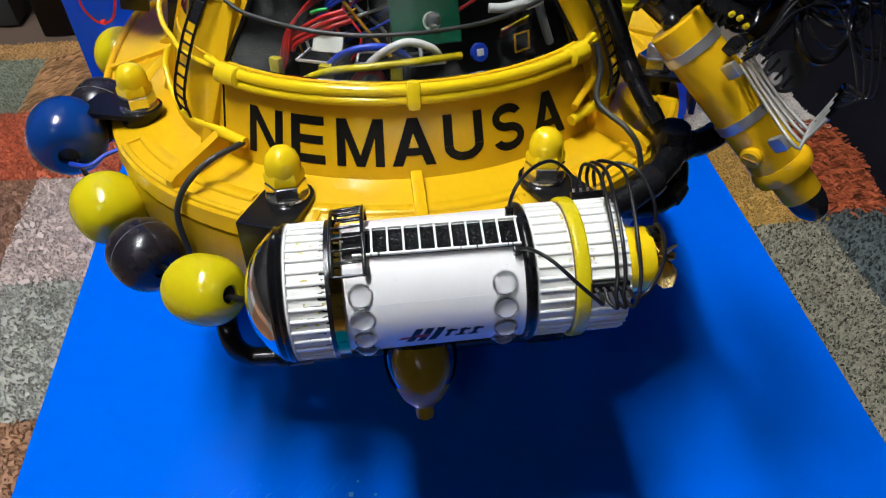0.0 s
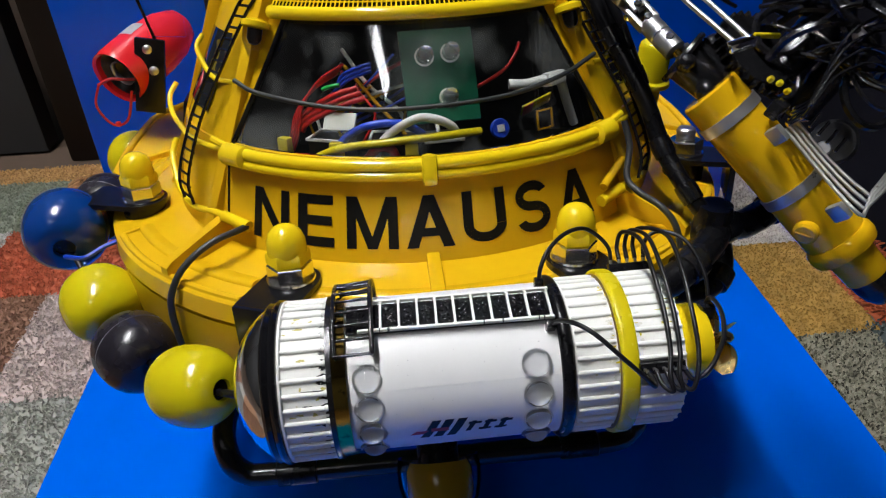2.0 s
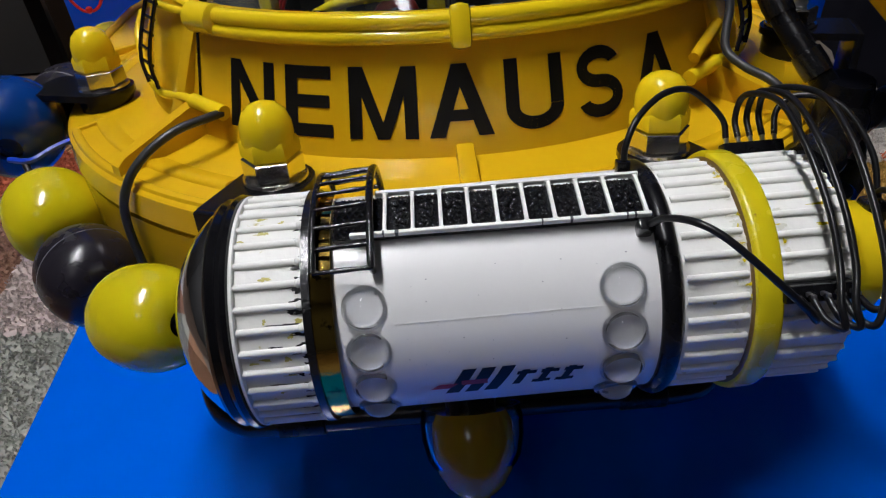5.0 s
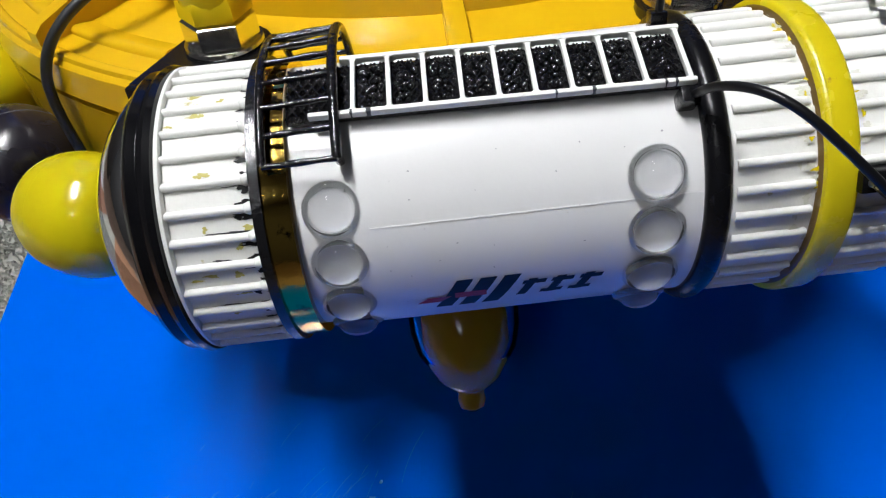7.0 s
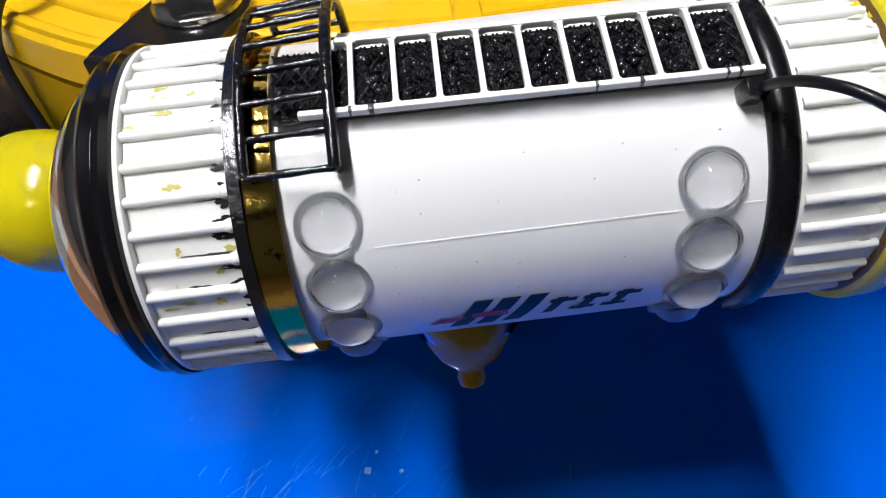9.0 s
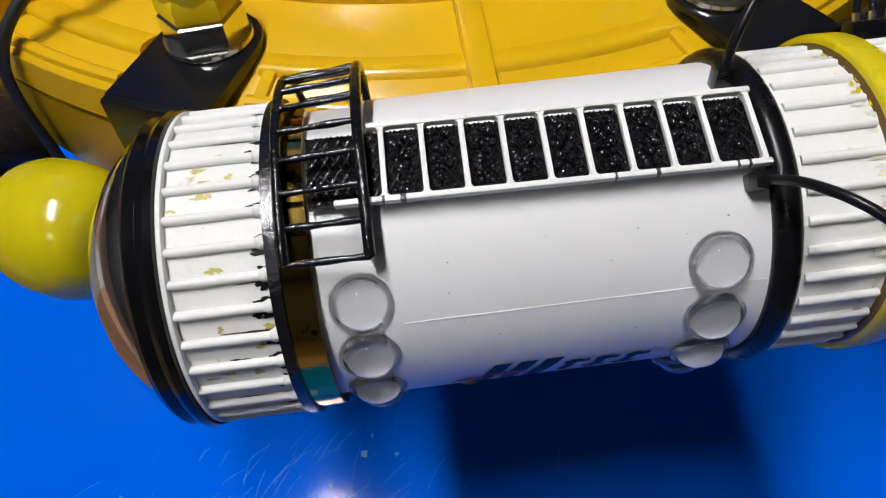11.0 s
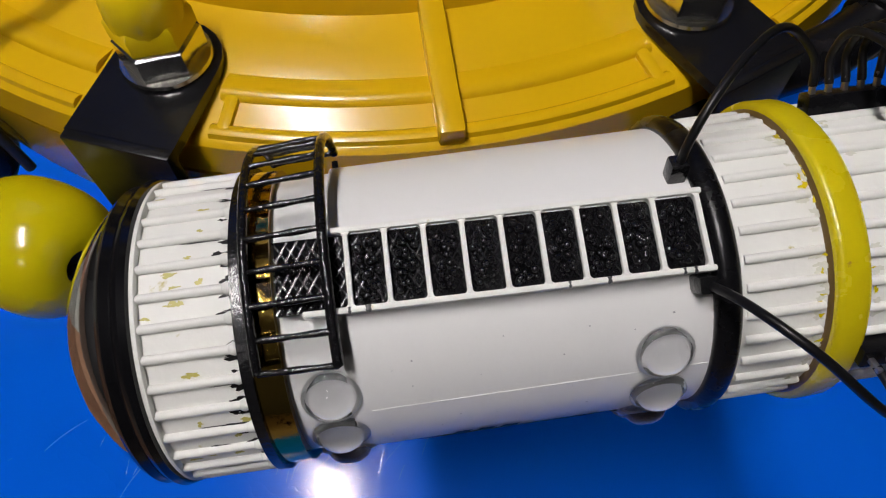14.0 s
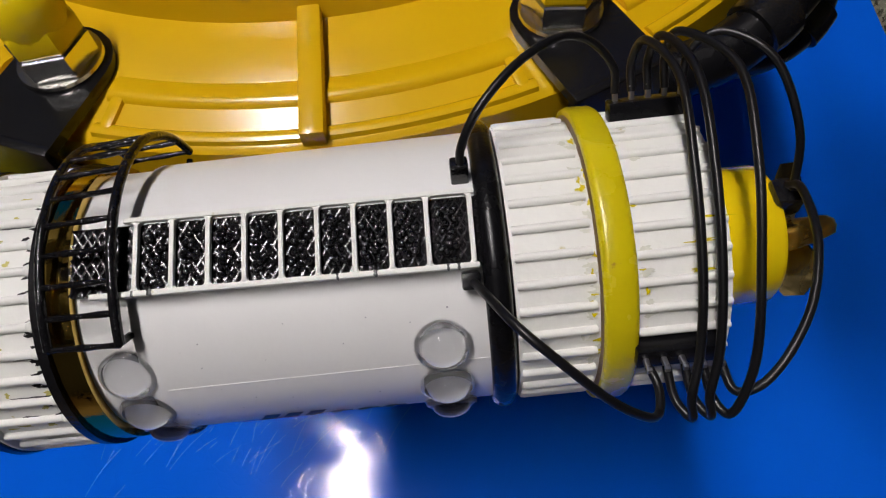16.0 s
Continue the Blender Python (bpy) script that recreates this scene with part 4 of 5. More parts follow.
for i in range(26):
    side = rf.choice((0.0366, 0.0367, 0.0421))
    blot(yel, side + rf.uniform(-0.0006, 0.0004), rf.choice((-14, 6, 30, 60)) + rf.gauss(0, 9), rf.uniform(0.0001, 0.0005), rf.uniform(0.0001, 0.0005), 0.00026)
for s0, phi in ((0.0490, 22), (0.0488, 32), (0.0505, 14)):
    blot(yel, s0, phi, 0.0016, 0.00018, 0.00066)
tagged(part("paint_smear", yel, YELLOW_BAND, rear, "smeared yellow paint"), kind="stuff")
part("yellow_band", turned([(0.0372, RB), (0.0372, RB + 0.0014), (0.0374, RB + 0.0017), (0.0380, RB + 0.0019), (0.0406, RB + 0.0018), (0.0411, RB + 0.0015), (0.0413, RB + 0.0010), (0.0413, RB)]), YELLOW_BAND, rear, "yellow band round the collar")
part("band_edge", turned([(0.0370, RB), (0.0370, RB + 0.0006), (0.03725, RB + 0.0010), (0.03725, RB)]), GLUE_LINE, rear, "brown glue line")
part("o_ring", Shape().lathe([(RB + 0.0003 + 0.0013 * math.cos(a), 0.0253 + 0.0016 * math.sin(a)) for a in [6.2832 * i / 14 for i in range(14)]], 72, TO_X, closed=True), BLACK, pod, "black rubber ring")
gold = part("brass_ring", turned([(-0.0282, RB), (-0.0282, RB + 0.0008), (-0.0243, RB + 0.0006), (-0.0243, RB - 0.0006)]), BRASS, pod, "brass ring mottled dark for its reflections")
part("dark_rim", turned([(-0.0286, RB), (-0.0286, RB + 0.0013), (-0.0274, RB + 0.0013), (-0.0274, RB)]), BLACK_GLOSS, gold)

# curved black railing over the brass ring
def lift(a):
    return 0.0014 * min(1, max(0, (20 - a) / 60))


rail = part("curved_railing", Shape().tube([around(-0.0180, a, 0.0212 + lift(a)) for a in range(-85, 37, 4)], 0.00062, 8, smooth=1), TAR_ROD, pod, "glossy black curved railing")
part("railing_bar", Shape().tube([around(-0.0266, a, 0.0206 + lift(a)) for a in range(-85, 37, 4)], 0.00056, 8, smooth=1), TAR_ROD, rail)
for a in range(-86, 35, 10):
    part("railing_rung", Shape().tube([around(-0.0266 + 0.0086 * q / 8, a + 1, 0.0206 + lift(a) + 0.0006 * q / 8) for q in range(9)], lambda u, a=a: 0.00038 + 0.00006 * math.sin(11 * u + a), 8, smooth=1), TAR_ROD, rail)
for a in (34.5, -86):
    part("railing_foot", Shape().rod(around(-0.0180, a, 0.0214), around(-0.0180, a, 0.0184), 0.0005, 6), BLACK_GLOSS, rail)

# dark mesh strip under a white ladder frame
LADDER = on_pod(0, 8.4, 0) @ Matrix.Rotation(radians(-1.2), 4, "Z")
strip = Shape()
strip.box(0.0478, 0.0082, 0.0010, LADDER @ pose(0.0001, 0, RB + 0.0004), 0.0002)
strip = part("mesh_strip", strip, BLACK_TAR, pod, "black knobbly mesh strip")
wires = Shape()
for i in range(-5, 48):
    for k in (-1, 1):
        x0 = -0.0238 + i * 0.00112
        p, q = Vector((x0, -0.0040 * k, RB + 0.0010)), Vector((x0 + 0.0050, 0.0040 * k, RB + 0.0010))
        if p.x < -0.0238:
            p = p.lerp(q, (-0.0238 - p.x) / (q.x - p.x))
        if q.x > 0.0238:
            q = p.lerp(q, (0.0238 - p.x) / (q.x - p.x)) if p.x < 0.0238 else p
        if q.x - p.x > 0.0006:
            wires.tube([LADDER @ p, LADDER @ q], 0.00015, 4, smooth=1)
tagged(part("woven_wire", wires, MESH_WIRE, strip), kind="stuff")
frame_part = part("ladder_frame", Shape().box(0.0446, 0.0007, 0.0009, LADDER @ pose(0.0013, -0.0044, RB + 0.0016), 0.00025), WHITE_WORN, pod, "white painted ladder frame")
part("ladder_rail", Shape().box(0.0410, 0.0007, 0.0009, LADDER @ pose(0.0031, 0.0044, RB + 0.0016), 0.00025), WHITE_WORN, frame_part)
for i in range(10):
    x = -0.0158 + i * 0.00422 + (0.0008 if i == 9 else 0)
    rung = Shape().box(0.0006, 0.0082, 0.0008, LADDER @ pose(x, 0, RB + 0.0016), 0.0002)
    for ex in (-1, 1):
        for ey in (-1, 1):
            # rounded inner corner of the frame
            c = Vector((x + ex * 0.0002, ey * 0.0042, 0))
            arc = [c] + [c + Vector((ex * 0.0008 * (1 - math.sin(u)), -ey * 0.0008 * (1 - math.cos(u)), 0)) for u in (0, 0.4, 0.8, 1.2, 1.571)]
            k = len(arc)
            top = [LADDER @ (p + Vector((0, 0, RB + 0.0019))) for p in arc]
            low = [LADDER @ (p + Vector((0, 0, RB + 0.0010))) for p in arc]
            if not (i == 9 and ex > 0):
                rung.add(top + low, [tuple(range(k)), tuple(range(2 * k - 1, k - 1, -1))] + [(q, (q + 1) % k, k + (q + 1) % k, k + q) for q in range(k)])
    part("ladder_rung", rung, WHITE_WORN, frame_part)
for x in (-0.0160, -0.0140, 0.0075, 0.0118, 0.0200, 0.0212):
    part("chip", Shape().box(rf.uniform(0.0004, 0.0008), 0.00073, 0.00093, LADDER @ pose(x, -0.0044, RB + 0.00161), 0.0002), GREY_PLASTIC, frame_part, "bare grey chip in the white paint")
# lumps of black gum between the rungs
gum = Shape()
rg = random.Random(3)
for i in range(9):
    for k in range(44):
        c = LADDER @ Vector((-0.0158 + i * 0.00422 + rg.uniform(0.0009, 0.0033), rg.uniform(-0.0034, 0.0034), RB + 0.0011))
        r = rg.uniform(0.00022, 0.00062)
        gum.lathe([(r, -r * 0.4), (r * 0.95, r * 0.15), (r * 0.72, r * 0.55), (r * 0.38, r * 0.82), (0, r * 0.92)], 8, Matrix.Translation(c) @ pose(0, 0, 0, rg.uniform(-25, 25), rg.uniform(-25, 25), 0))
tagged(part("gum", gum, GUM, strip, "shiny black gum lumps"), kind="stuff")

# specks on the sheet and stains on the front collar
speck, stain = Shape(), Shape()
for i in range(26):
    r = rf.uniform(0.00005, 0.00013)
    speck.add([(r * rf.uniform(0.5, 1.6) * math.cos(6.2832 * j / 6), r * rf.uniform(0.5, 1.2) * math.sin(6.2832 * j / 6), 0) for j in range(6)], [tuple(range(6))], on_pod(rf.uniform(-0.014, 0.022), rf.uniform(24, 100), RB + 0.00006))
for i in range(60):
    blot(stain, rf.uniform(-0.0382, -0.0292), 7.2 + rf.randrange(36) * 360 / 36 + rf.uniform(2.5, 7.5), rf.uniform(0.0002, 0.0010), rf.uniform(0.0001, 0.0004), 0.00040)
tagged(part("dirt_speck", speck, LABEL_GREY, pod, "small grey dirt specks"), kind="stuff")
tagged(part("yellow_stain", stain, STAIN, front, "greenish yellow paint stains"), kind="stuff")

# clear lenses
lens_mesh = Shape().lathe([(0, -0.0005), (0.0027, -0.0005), (0.0027, 0.0007), (0.00255, 0.0013), (0.0021, 0.0019), (0.0014, 0.0023), (0.0007, 0.00248), (0.0, 0.00253)], 32).mesh("lens", 50)
rim_mesh = Shape().lathe([(0.00272, -0.0005), (0.0033, -0.0005), (0.0035, 0.0004), (0.0034, 0.0008), (0.0030, 0.0010), (0.00272, 0.0007)], 32, closed=True).mesh("rim", 50)
for s, drop in ((-0.0198, 0.0007), (0.0182, 0.0001)):
    for phi in (51.5, 73, 95, 117):
        ob = part("lens", lens_mesh, LENS, pod, "clear domed plastic lens", on_pod(s, phi, RB - drop))
        ob.visible_shadow = False
        part("rim", rim_mesh, LENS_RIM, ob, "clear flat lens rim")

# maker's mark as plain bars: slanted black bars, a red stroke, small grey bars
def skin_bar(x, w, phi, h, slant, material, label):
    s = Shape()
    n = 4
    vs = []
    for i in range(n + 1):
        a = phi + (i / n - 0.5) * math.degrees(h / RB)
        for k in (-0.5, 0.5):
            vs.append(around(x + k * w - slant * (i / n - 0.5) * h, a, RB + 0.00012))
    s.add(vs, [(2 * i, 2 * i + 1, 2 * i + 3, 2 * i + 2) for i in range(n)])
    part("mark_bar", s, material, pod, label)


for x in (-0.0066, -0.0036, -0.0006):
    skin_bar(x, 0.0021, 96.5, 0.0060, 0.50, INK, "black slanted mark bar")
skin_bar(-0.0045, 0.0040, 97, 0.0012, 0.0, INK_RED, "red mark bar")
skin_bar(-0.0092, 0.0030, 99, 0.0012, 1.2, INK_RED, "red mark stroke")
for x, w in ((0.0036, 0.0030), (0.0072, 0.0028), (0.0108, 0.0028)):
    skin_bar(x, w, 93.0, 0.0008, 0.3, INK, "black mark bar")
    skin_bar(x - 0.0009, 0.0012, 96.5, 0.0036, 0.45, INK, "black mark bar")
    if x > 0.004:
        skin_bar(x - 0.0014, w, 100.5, 0.0008, 0.3, INK, "black mark bar")

# pin headers and the wires between them
for s0, phi, n in ((0.0459, 61, 5), (0.0474, -41, 5)):
    head = part("pin_header", Shape().box(0.0104, 0.0026, 0.0028, on_pod(s0, phi, RB + 0.0014), 0.0003), BLACK, rear, "black pin header")
    for i in range(n):
        part("pin", Shape().box(0.0007, 0.0007, 0.0022, on_pod(s0 - 0.0042 + i * 0.0021, phi, RB + 0.0036), 0.0002), STEEL, head, "bright metal pin")
WIRES = [
    ((0.0225, 27, 0.0205), (0.0238, 30, 0.0250), (0.0262, 35, 0.0290), (0.0295, 41, 0.0305), (0.0350, 52, 0.0305), (0.0392, 60, 0.0295), (0.0416, 65, 0.0275), (0.0424, 64, 0.0245), (0.0418, 61, 0.0222)),
    ((0.0225, -13, 0.0203), (0.0228, -13.5, 0.0235), (0.0252, -18, 0.0272), (0.0302, -26, 0.0300), (0.0358, -34, 0.0308), (0.0402, -40, 0.0290), (0.0430, -41, 0.0255), (0.0432, -41, 0.0222)),
    ((0.0640, -12, 0.0105), (0.0640, 0, 0.0135), (0.0630, 25, 0.0170), (0.0606, 44, 0.0208), (0.0570, 55, 0.0242), (0.0535, 62, 0.0260), (0.0508, 65, 0.0255), (0.0502, 62, 0.0222)),
    ((0.0516, -41, 0.0222), (0.0528, -42, 0.0265), (0.0565, -40, 0.0285), (0.0615, -32, 0.0256), (0.0642, -20, 0.0180), (0.0642, -5, 0.0112)),
]
# three jumpers from the rear header over the collar to the front header
for k, (top, over, side) in enumerate(((0.0480, 0.0474, 0.0470), (0.0500, 0.0495, 0.0490), (0.0545, 0.0540, 0.0530))):
    out = 0.0003 * k
    WIRES.append(((0.0453 + 0.0021 * k, -41, 0.0222), (0.0454 + 0.0021 * k, -42, 0.0258 + out), (0.0463 + 0.0021 * k, -36, 0.0290 + out), (top, -20, 0.0278 + out), (over, 4, 0.0250 + out), (side, 30, 0.0240 + out), (side - 0.0006, 50, 0.0250 + out), (side - 0.0018, 61, 0.0270), (0.0455 + 0.0021 * k, 68, 0.0276), (0.0442 + 0.0021 * k, 67, 0.0252), (0.0438 + 0.0021 * k, 61, 0.0222)))
for pts in WIRES:
    part("wire", Shape().tube([around(*p) for p in pts], 0.00053, 8, smooth=7), WIRE_BLACK, rear, "glossy black insulated wire")
for phi in (27, -13):
    part("wire_plug", Shape().box(0.0022, 0.0020, 0.0032, on_pod(0.0223, phi, RB + 0.0012), 0.0004), BLACK_GLOSS, pod, "small black wire plug")

# yellow motor and brass propeller
motor = part("motor", turned([(0.0520, 0.0), (0.0520, 0.0097), (0.0625, 0.0097), (0.0633, 0.0091), (0.0635, 0.0)]), YELLOW_TUBE, pod, "yellow motor housing")
part("motor_terminal", Shape().box(0.0038, 0.0040, 0.0040, on_pod(0.0640, -8, 0.0088), 0.0010), BLACK_GLOSS, motor, "black terminal")
screw = part("propeller", turned([(0.0620, 0.0), (0.0620, 0.0016), (0.0708, 0.0016), (0.0720, 0.0008), (0.0722, 0.0)], 20), BRASS_CAST, pod, "brass propeller")
for k in range(4):
    bl = Shape()
    vs = []
    for i in range(6):
        r, w = 0.0012 + 0.0082 * i / 5, 0.0034 * math.sin(0.5 + 2.3 * i / 5)
        tw = 0.9 - 0.5 * i / 5
        for e in (-1, 1):
            for d in (-0.00015, 0.00015):
                vs.append((0.0680 + e * w * math.cos(tw) + d, e * w * math.sin(tw), r))
    fs = []
    for i in range(5):
        o, p = 4 * i, 4 * i + 4
        fs += [(o, o + 2, p + 2, p), (o + 1, p + 1, p + 3, o + 3), (o, p, p + 1, o + 1), (o + 2, o + 3, p + 3, p + 2)]
    fs.append((20, 21, 23, 22))
    bl.add(vs, fs, Matrix.Rotation(radians(90 * k + 30), 4, "X"))
    part("blade", bl, BRASS_CAST, screw)

# unseen plate added to block light in the gap, and arms that hold the pod to the brackets
part("black_plate", Shape().box(0.104, 0.042, 0.003, pose(0.010, 0.029, -0.0330), 0.0006), BLACK_METAL, pod, "unseen black plate blocking light behind the pod")
for x in (-0.031, 0.044):
    part("pod_mount", Shape().box(0.012, 0.026, 0.004, pose(x * 1.0, 0.020, -0.0150, 0, 0, 0), 0.0006), BLACK_METAL, pod, "black steel mounting strip")


# ---- floats on a cord round the hull ----
def float_egg(centre, axis, length, radius, material, label, group="floats on the cord"):
    prof = []
    for i in range(21):
        t = -1 + 2 * i / 20
        prof.append((radius * (1 - abs(t) ** 2.6) ** 0.46, t * length / 2))
    hole = radius * 0.26
    prof = [p for p in prof if p[0] > hole * 1.15]
    prof = [(hole * 0.9, prof[0][1] + 0.004), (hole, prof[0][1])] + prof + [(hole, prof[-1][1]), (hole * 0.9, prof[-1][1] - 0.004)]
    m = Matrix.Translation(centre) @ Vector(axis).normalized().to_track_quat("Z", "Y").to_matrix().to_4x4()
    ob = thing("float", label, "float", m, group)
    part("shell", Shape().lathe(prof, 48), material, ob)
    part("seam", Shape().lathe([(radius * 1.0, -0.0002), (radius * 1.0035, 0.0), (radius * 1.0, 0.0002)], 48), SCUFF if material is FLOAT_BLACK else material, ob)
    part("plug", Shape().rod((0, 0, -length * 0.40), (0, 0, length * 0.40), hole * 0.95, 16), BLACK, ob, "black hole liner")
    return ob


CORD = [Vector(p) for p in ((-0.0340, 0.1420, 0.1700), (-0.0610, 0.1625, 0.1580), (-0.0885, 0.1935, 0.1465), (-0.1065, 0.2190, 0.1490), (-0.1240, 0.2480, 0.1640), (-0.1195, 0.2780, 0.1560), (-0.1268, 0.3430, 0.1470))]
float_egg(CORD[1], (-0.75, 0.52, -0.30), 0.0290, 0.0121, FLOAT_YELLOW, "lemon yellow painted wooden float beside the pod's nose")
float_egg(CORD[2], (-0.62, 0.74, -0.05), 0.0275, 0.0133, FLOAT_BLACK, "scuffed black float between two yellow floats")
float_egg(CORD[3], (-0.50, 0.80, 0.25), 0.0280, 0.0136, FLOAT_YELLOW, "lemon yellow painted wooden float next to the blue one")
float_egg(CORD[4], (-0.25, 0.97, 0.06), 0.0300, 0.0150, FLOAT_BLUE, "dark blue painted float with worn rim")
float_egg(CORD[5], (0.20, 0.95, 0.15), 0.0270, 0.0135, FLOAT_BLACK, "black float behind the blue one")
float_egg(CORD[6], (-0.22, 0.95, -0.10), 0.0290, 0.0134, FLOAT_YELLOW, "lemon yellow float at the hull's flank")
solid("mooring_line", Shape().tube(CORD, 0.0011, 8), BLACK, "thin black line threaded through the painted floats", "line")
solid("blue_string", Shape().tube([(-0.1205, 0.2330, 0.1610), (-0.1120, 0.2290, 0.1625), (-0.1060, 0.2330, 0.1640), (-0.1010, 0.2350, 0.1650)], 0.0009, 6), BLUE_WIRE, "short blue string at the blue float", "string")

# ---- manipulator arm on the starboard side ----
AX0, AXD = Vector((0.1044, 0.1967, 0.2172)), Vector((0.0432, -0.0332, -0.0463)).normalized()
ARM = Matrix.Translation(AX0) @ AXD.to_track_quat("Z", "Y").to_matrix().to_4x4()
arm = thing("manipulator_arm", "yellow cylinder arm with steel clamps and rods", "robot arm", ARM)
part("cylinder", Shape().lathe([(0, -0.0098), (0.0084, -0.0098), (0.0090, -0.0092), (0.0091, 0.0480), (0.0089, 0.0496), (0, 0.0496)], 48), YELLOW_ARM, arm, "yellow painted cylinder")
part("collar", Shape().lathe([(0.0070, 0.0480), (0.0094, 0.0487), (0.0102, 0.0502), (0.0104, 0.0520), (0.0098, 0.0541), (0.0070, 0.0548)], 40), YELLOW_ARM, arm)
part("snout", Shape().lathe([(0.0070, 0.0540), (0.0067, 0.0638), (0.0059, 0.0650), (0, 0.0650)], 36), YELLOW_ARM, arm)
part("tip", Shape().lathe([(0.0063, 0.0640), (0.0062, 0.0672), (0.0054, 0.0706), (0.0037, 0.0734), (0.0012, 0.0746), (0, 0.0746)], 30), BLACK_GLOSS, arm, "rough black rubber tip")
for z in (0.0, 0.0288):
    part("hose_clamp", Shape().lathe([(0.0090, z - 0.0017), (0.0096, z - 0.0017), (0.0096, z + 0.0017), (0.0090, z + 0.0017)], 48, closed=True), RUBBED_ZINC, arm, "rubbed steel hose clamp")
INV = ARM.inverted()


def in_arm(p):
    return INV @ Vector(p)


q = AX0 + AXD * 0.0400
out = (Vector((-0.68, -0.72, -0.14))).normalized()
knob = part("valve_knob", Shape().rod(in_arm(q + out * 0.004), in_arm(q + out * 0.0112), 0.0036, 24, 0.0008), YELLOW_ARM, arm, "yellow valve knob")
part("knob_slot", Shape().box(0.005, 0.0008, 0.0007, INV @ Matrix.Translation(q + out * 0.0113) @ out.to_track_quat("Z", "Y").to_matrix().to_4x4(), 0.0002), AMBER, knob)
# steel rods along the top of the arm, bent up into a comb of contacts
bend = Vector((0.1250, 0.1570, 0.2045))
for k in range(4):
    o = Vector((0.0014, 0.0017, 0.0006)) * k
    pts = [Vector((0.1135, 0.1815, 0.2190)) + o, Vector((0.1200, 0.1695, 0.2105)) + o, bend + o * 1.3, bend + Vector((0.0035, 0.0020, 0.0010)) + o, Vector((0.1372, 0.1645, 0.2082)) + o * 1.6]
    part("contact_rod", Shape().tube([in_arm(p) for p in pts], 0.00056, 8, smooth=3), RUBBED_ZINC, arm, "thin steel rod")
    tip = Vector((0.1372, 0.1645, 0.2082)) + o * 1.6
    part("solder_tip", Shape().rod(in_arm(tip), in_arm(tip + Vector((0.004, 0.003, 0.0018))), 0.0010, 8, 0.0003), CHROME, arm)
    tip = Vector((0.1130, 0.1805, 0.2208)) + o
    part("solder_tip", Shape().rod(in_arm(tip), in_arm(tip + Vector((0.006, 0.002, 0.0020))), 0.0009, 8, 0.0003), CHROME, arm)
    loop = [tip + Vector((0.006, 0.002, 0.002)), tip + Vector((0.016, 0.006, 0.012 + 0.003 * k)), tip + Vector((0.030 + 0.002 * k, 0.006, 0.012 + 0.003 * k)), Vector((0.1480 + 0.002 * k, 0.1700, 0.2140)), Vector((0.1412, 0.1675, 0.2100)) + o * 1.6]
    part("contact_wire", Shape().tube([in_arm(p) for p in loop], 0.00048, 6, smooth=7), BLACK_GLOSS, arm, "glossy black wire loop")
for p in ((0.1100, 0.1790, 0.2185), (0.1222, 0.1610, 0.2030)):
    part("rod_bracket", Shape().box(0.0050, 0.0050, 0.0022, INV @ Matrix.Translation(p) @ ARM.to_3x3().to_4x4() @ pose(0, 0, 0, 0, 90, 20), 0.0005), RUBBED_ZINC, arm, "dull steel rod bracket")
for k in range(5):
    p = Vector((0.1165, 0.1800, 0.2225)) + Vector((0.0016, -0.0022, -0.0016)) * k
    part("contact_pin", Shape().rod(in_arm(p), in_arm(p + Vector((0.0042, 0.0026, 0.0026))), 0.0005, 8, 0.0002), CHROME, arm, "bright contact pin")
part("plug_block", Shape().box(0.0065, 0.0040, 0.0050, INV @ pose(0.1118, 0.1850, 0.2235, 20, 10, 40), 0.0008), BLACK_GLOSS, arm, "black plug block")
part("grey_disc", Shape().rod(in_arm((0.1400, 0.1960, 0.2060)), in_arm((0.1378, 0.1925, 0.2082)), 0.0070, 32, 0.0010), GREY_PLASTIC, arm, "grey plastic disc")
part("disc_screw", Shape().rod(in_arm((0.1325, 0.1895, 0.2075)), in_arm((0.1315, 0.1875, 0.2090)), 0.0022, 16, 0.0005), STEEL, arm)

# joint and linkage that carries the arm
link = thing("arm_linkage", "black and steel linkage behind the yellow arm", "linkage")
AXJ = (Vector((0.0905, 0.2108, 0.2330)) - Vector((0.0740, 0.2400, 0.2500))).normalized()
JM = Matrix.Translation((0.0740, 0.2400, 0.2500)) @ AXJ.to_track_quat("Z", "Y").to_matrix().to_4x4()
part("shaft", Shape().lathe([(0, 0), (0.0030, 0), (0.0034, 0.0006), (0.0034, 0.0125), (0.0028, 0.0132), (0, 0.0132)], 24, JM), STEEL, link, "steel universal joint shaft")
part("joint_cross", Shape().box(0.0030, 0.0066, 0.0060, JM @ pose(0, 0, 0.0185, 0, 0, 30), 0.0008), BLACK_METAL, link, "dark joint cross")
for k in range(4):
    a4 = radians(30 + 90 * k)
    z4 = 0.0160 if k % 2 else 0.0212
    part("joint_yoke", Shape().box(0.0016, 0.0042, 0.0082, JM @ Matrix.Rotation(a4, 4, "Z") @ pose(0.0028, 0, z4), 0.0006), STEEL, link, "steel joint yoke")
    part("joint_screw", Shape().lathe([(0, 0.0), (0.0013, 0.0), (0.0013, 0.0005), (0.0008, 0.0009), (0, 0.0009)], 14, JM @ Matrix.Rotation(a4, 4, "Z") @ pose(0.0036, 0, 0.0186, 0, 90, 0)), CHROME, link)
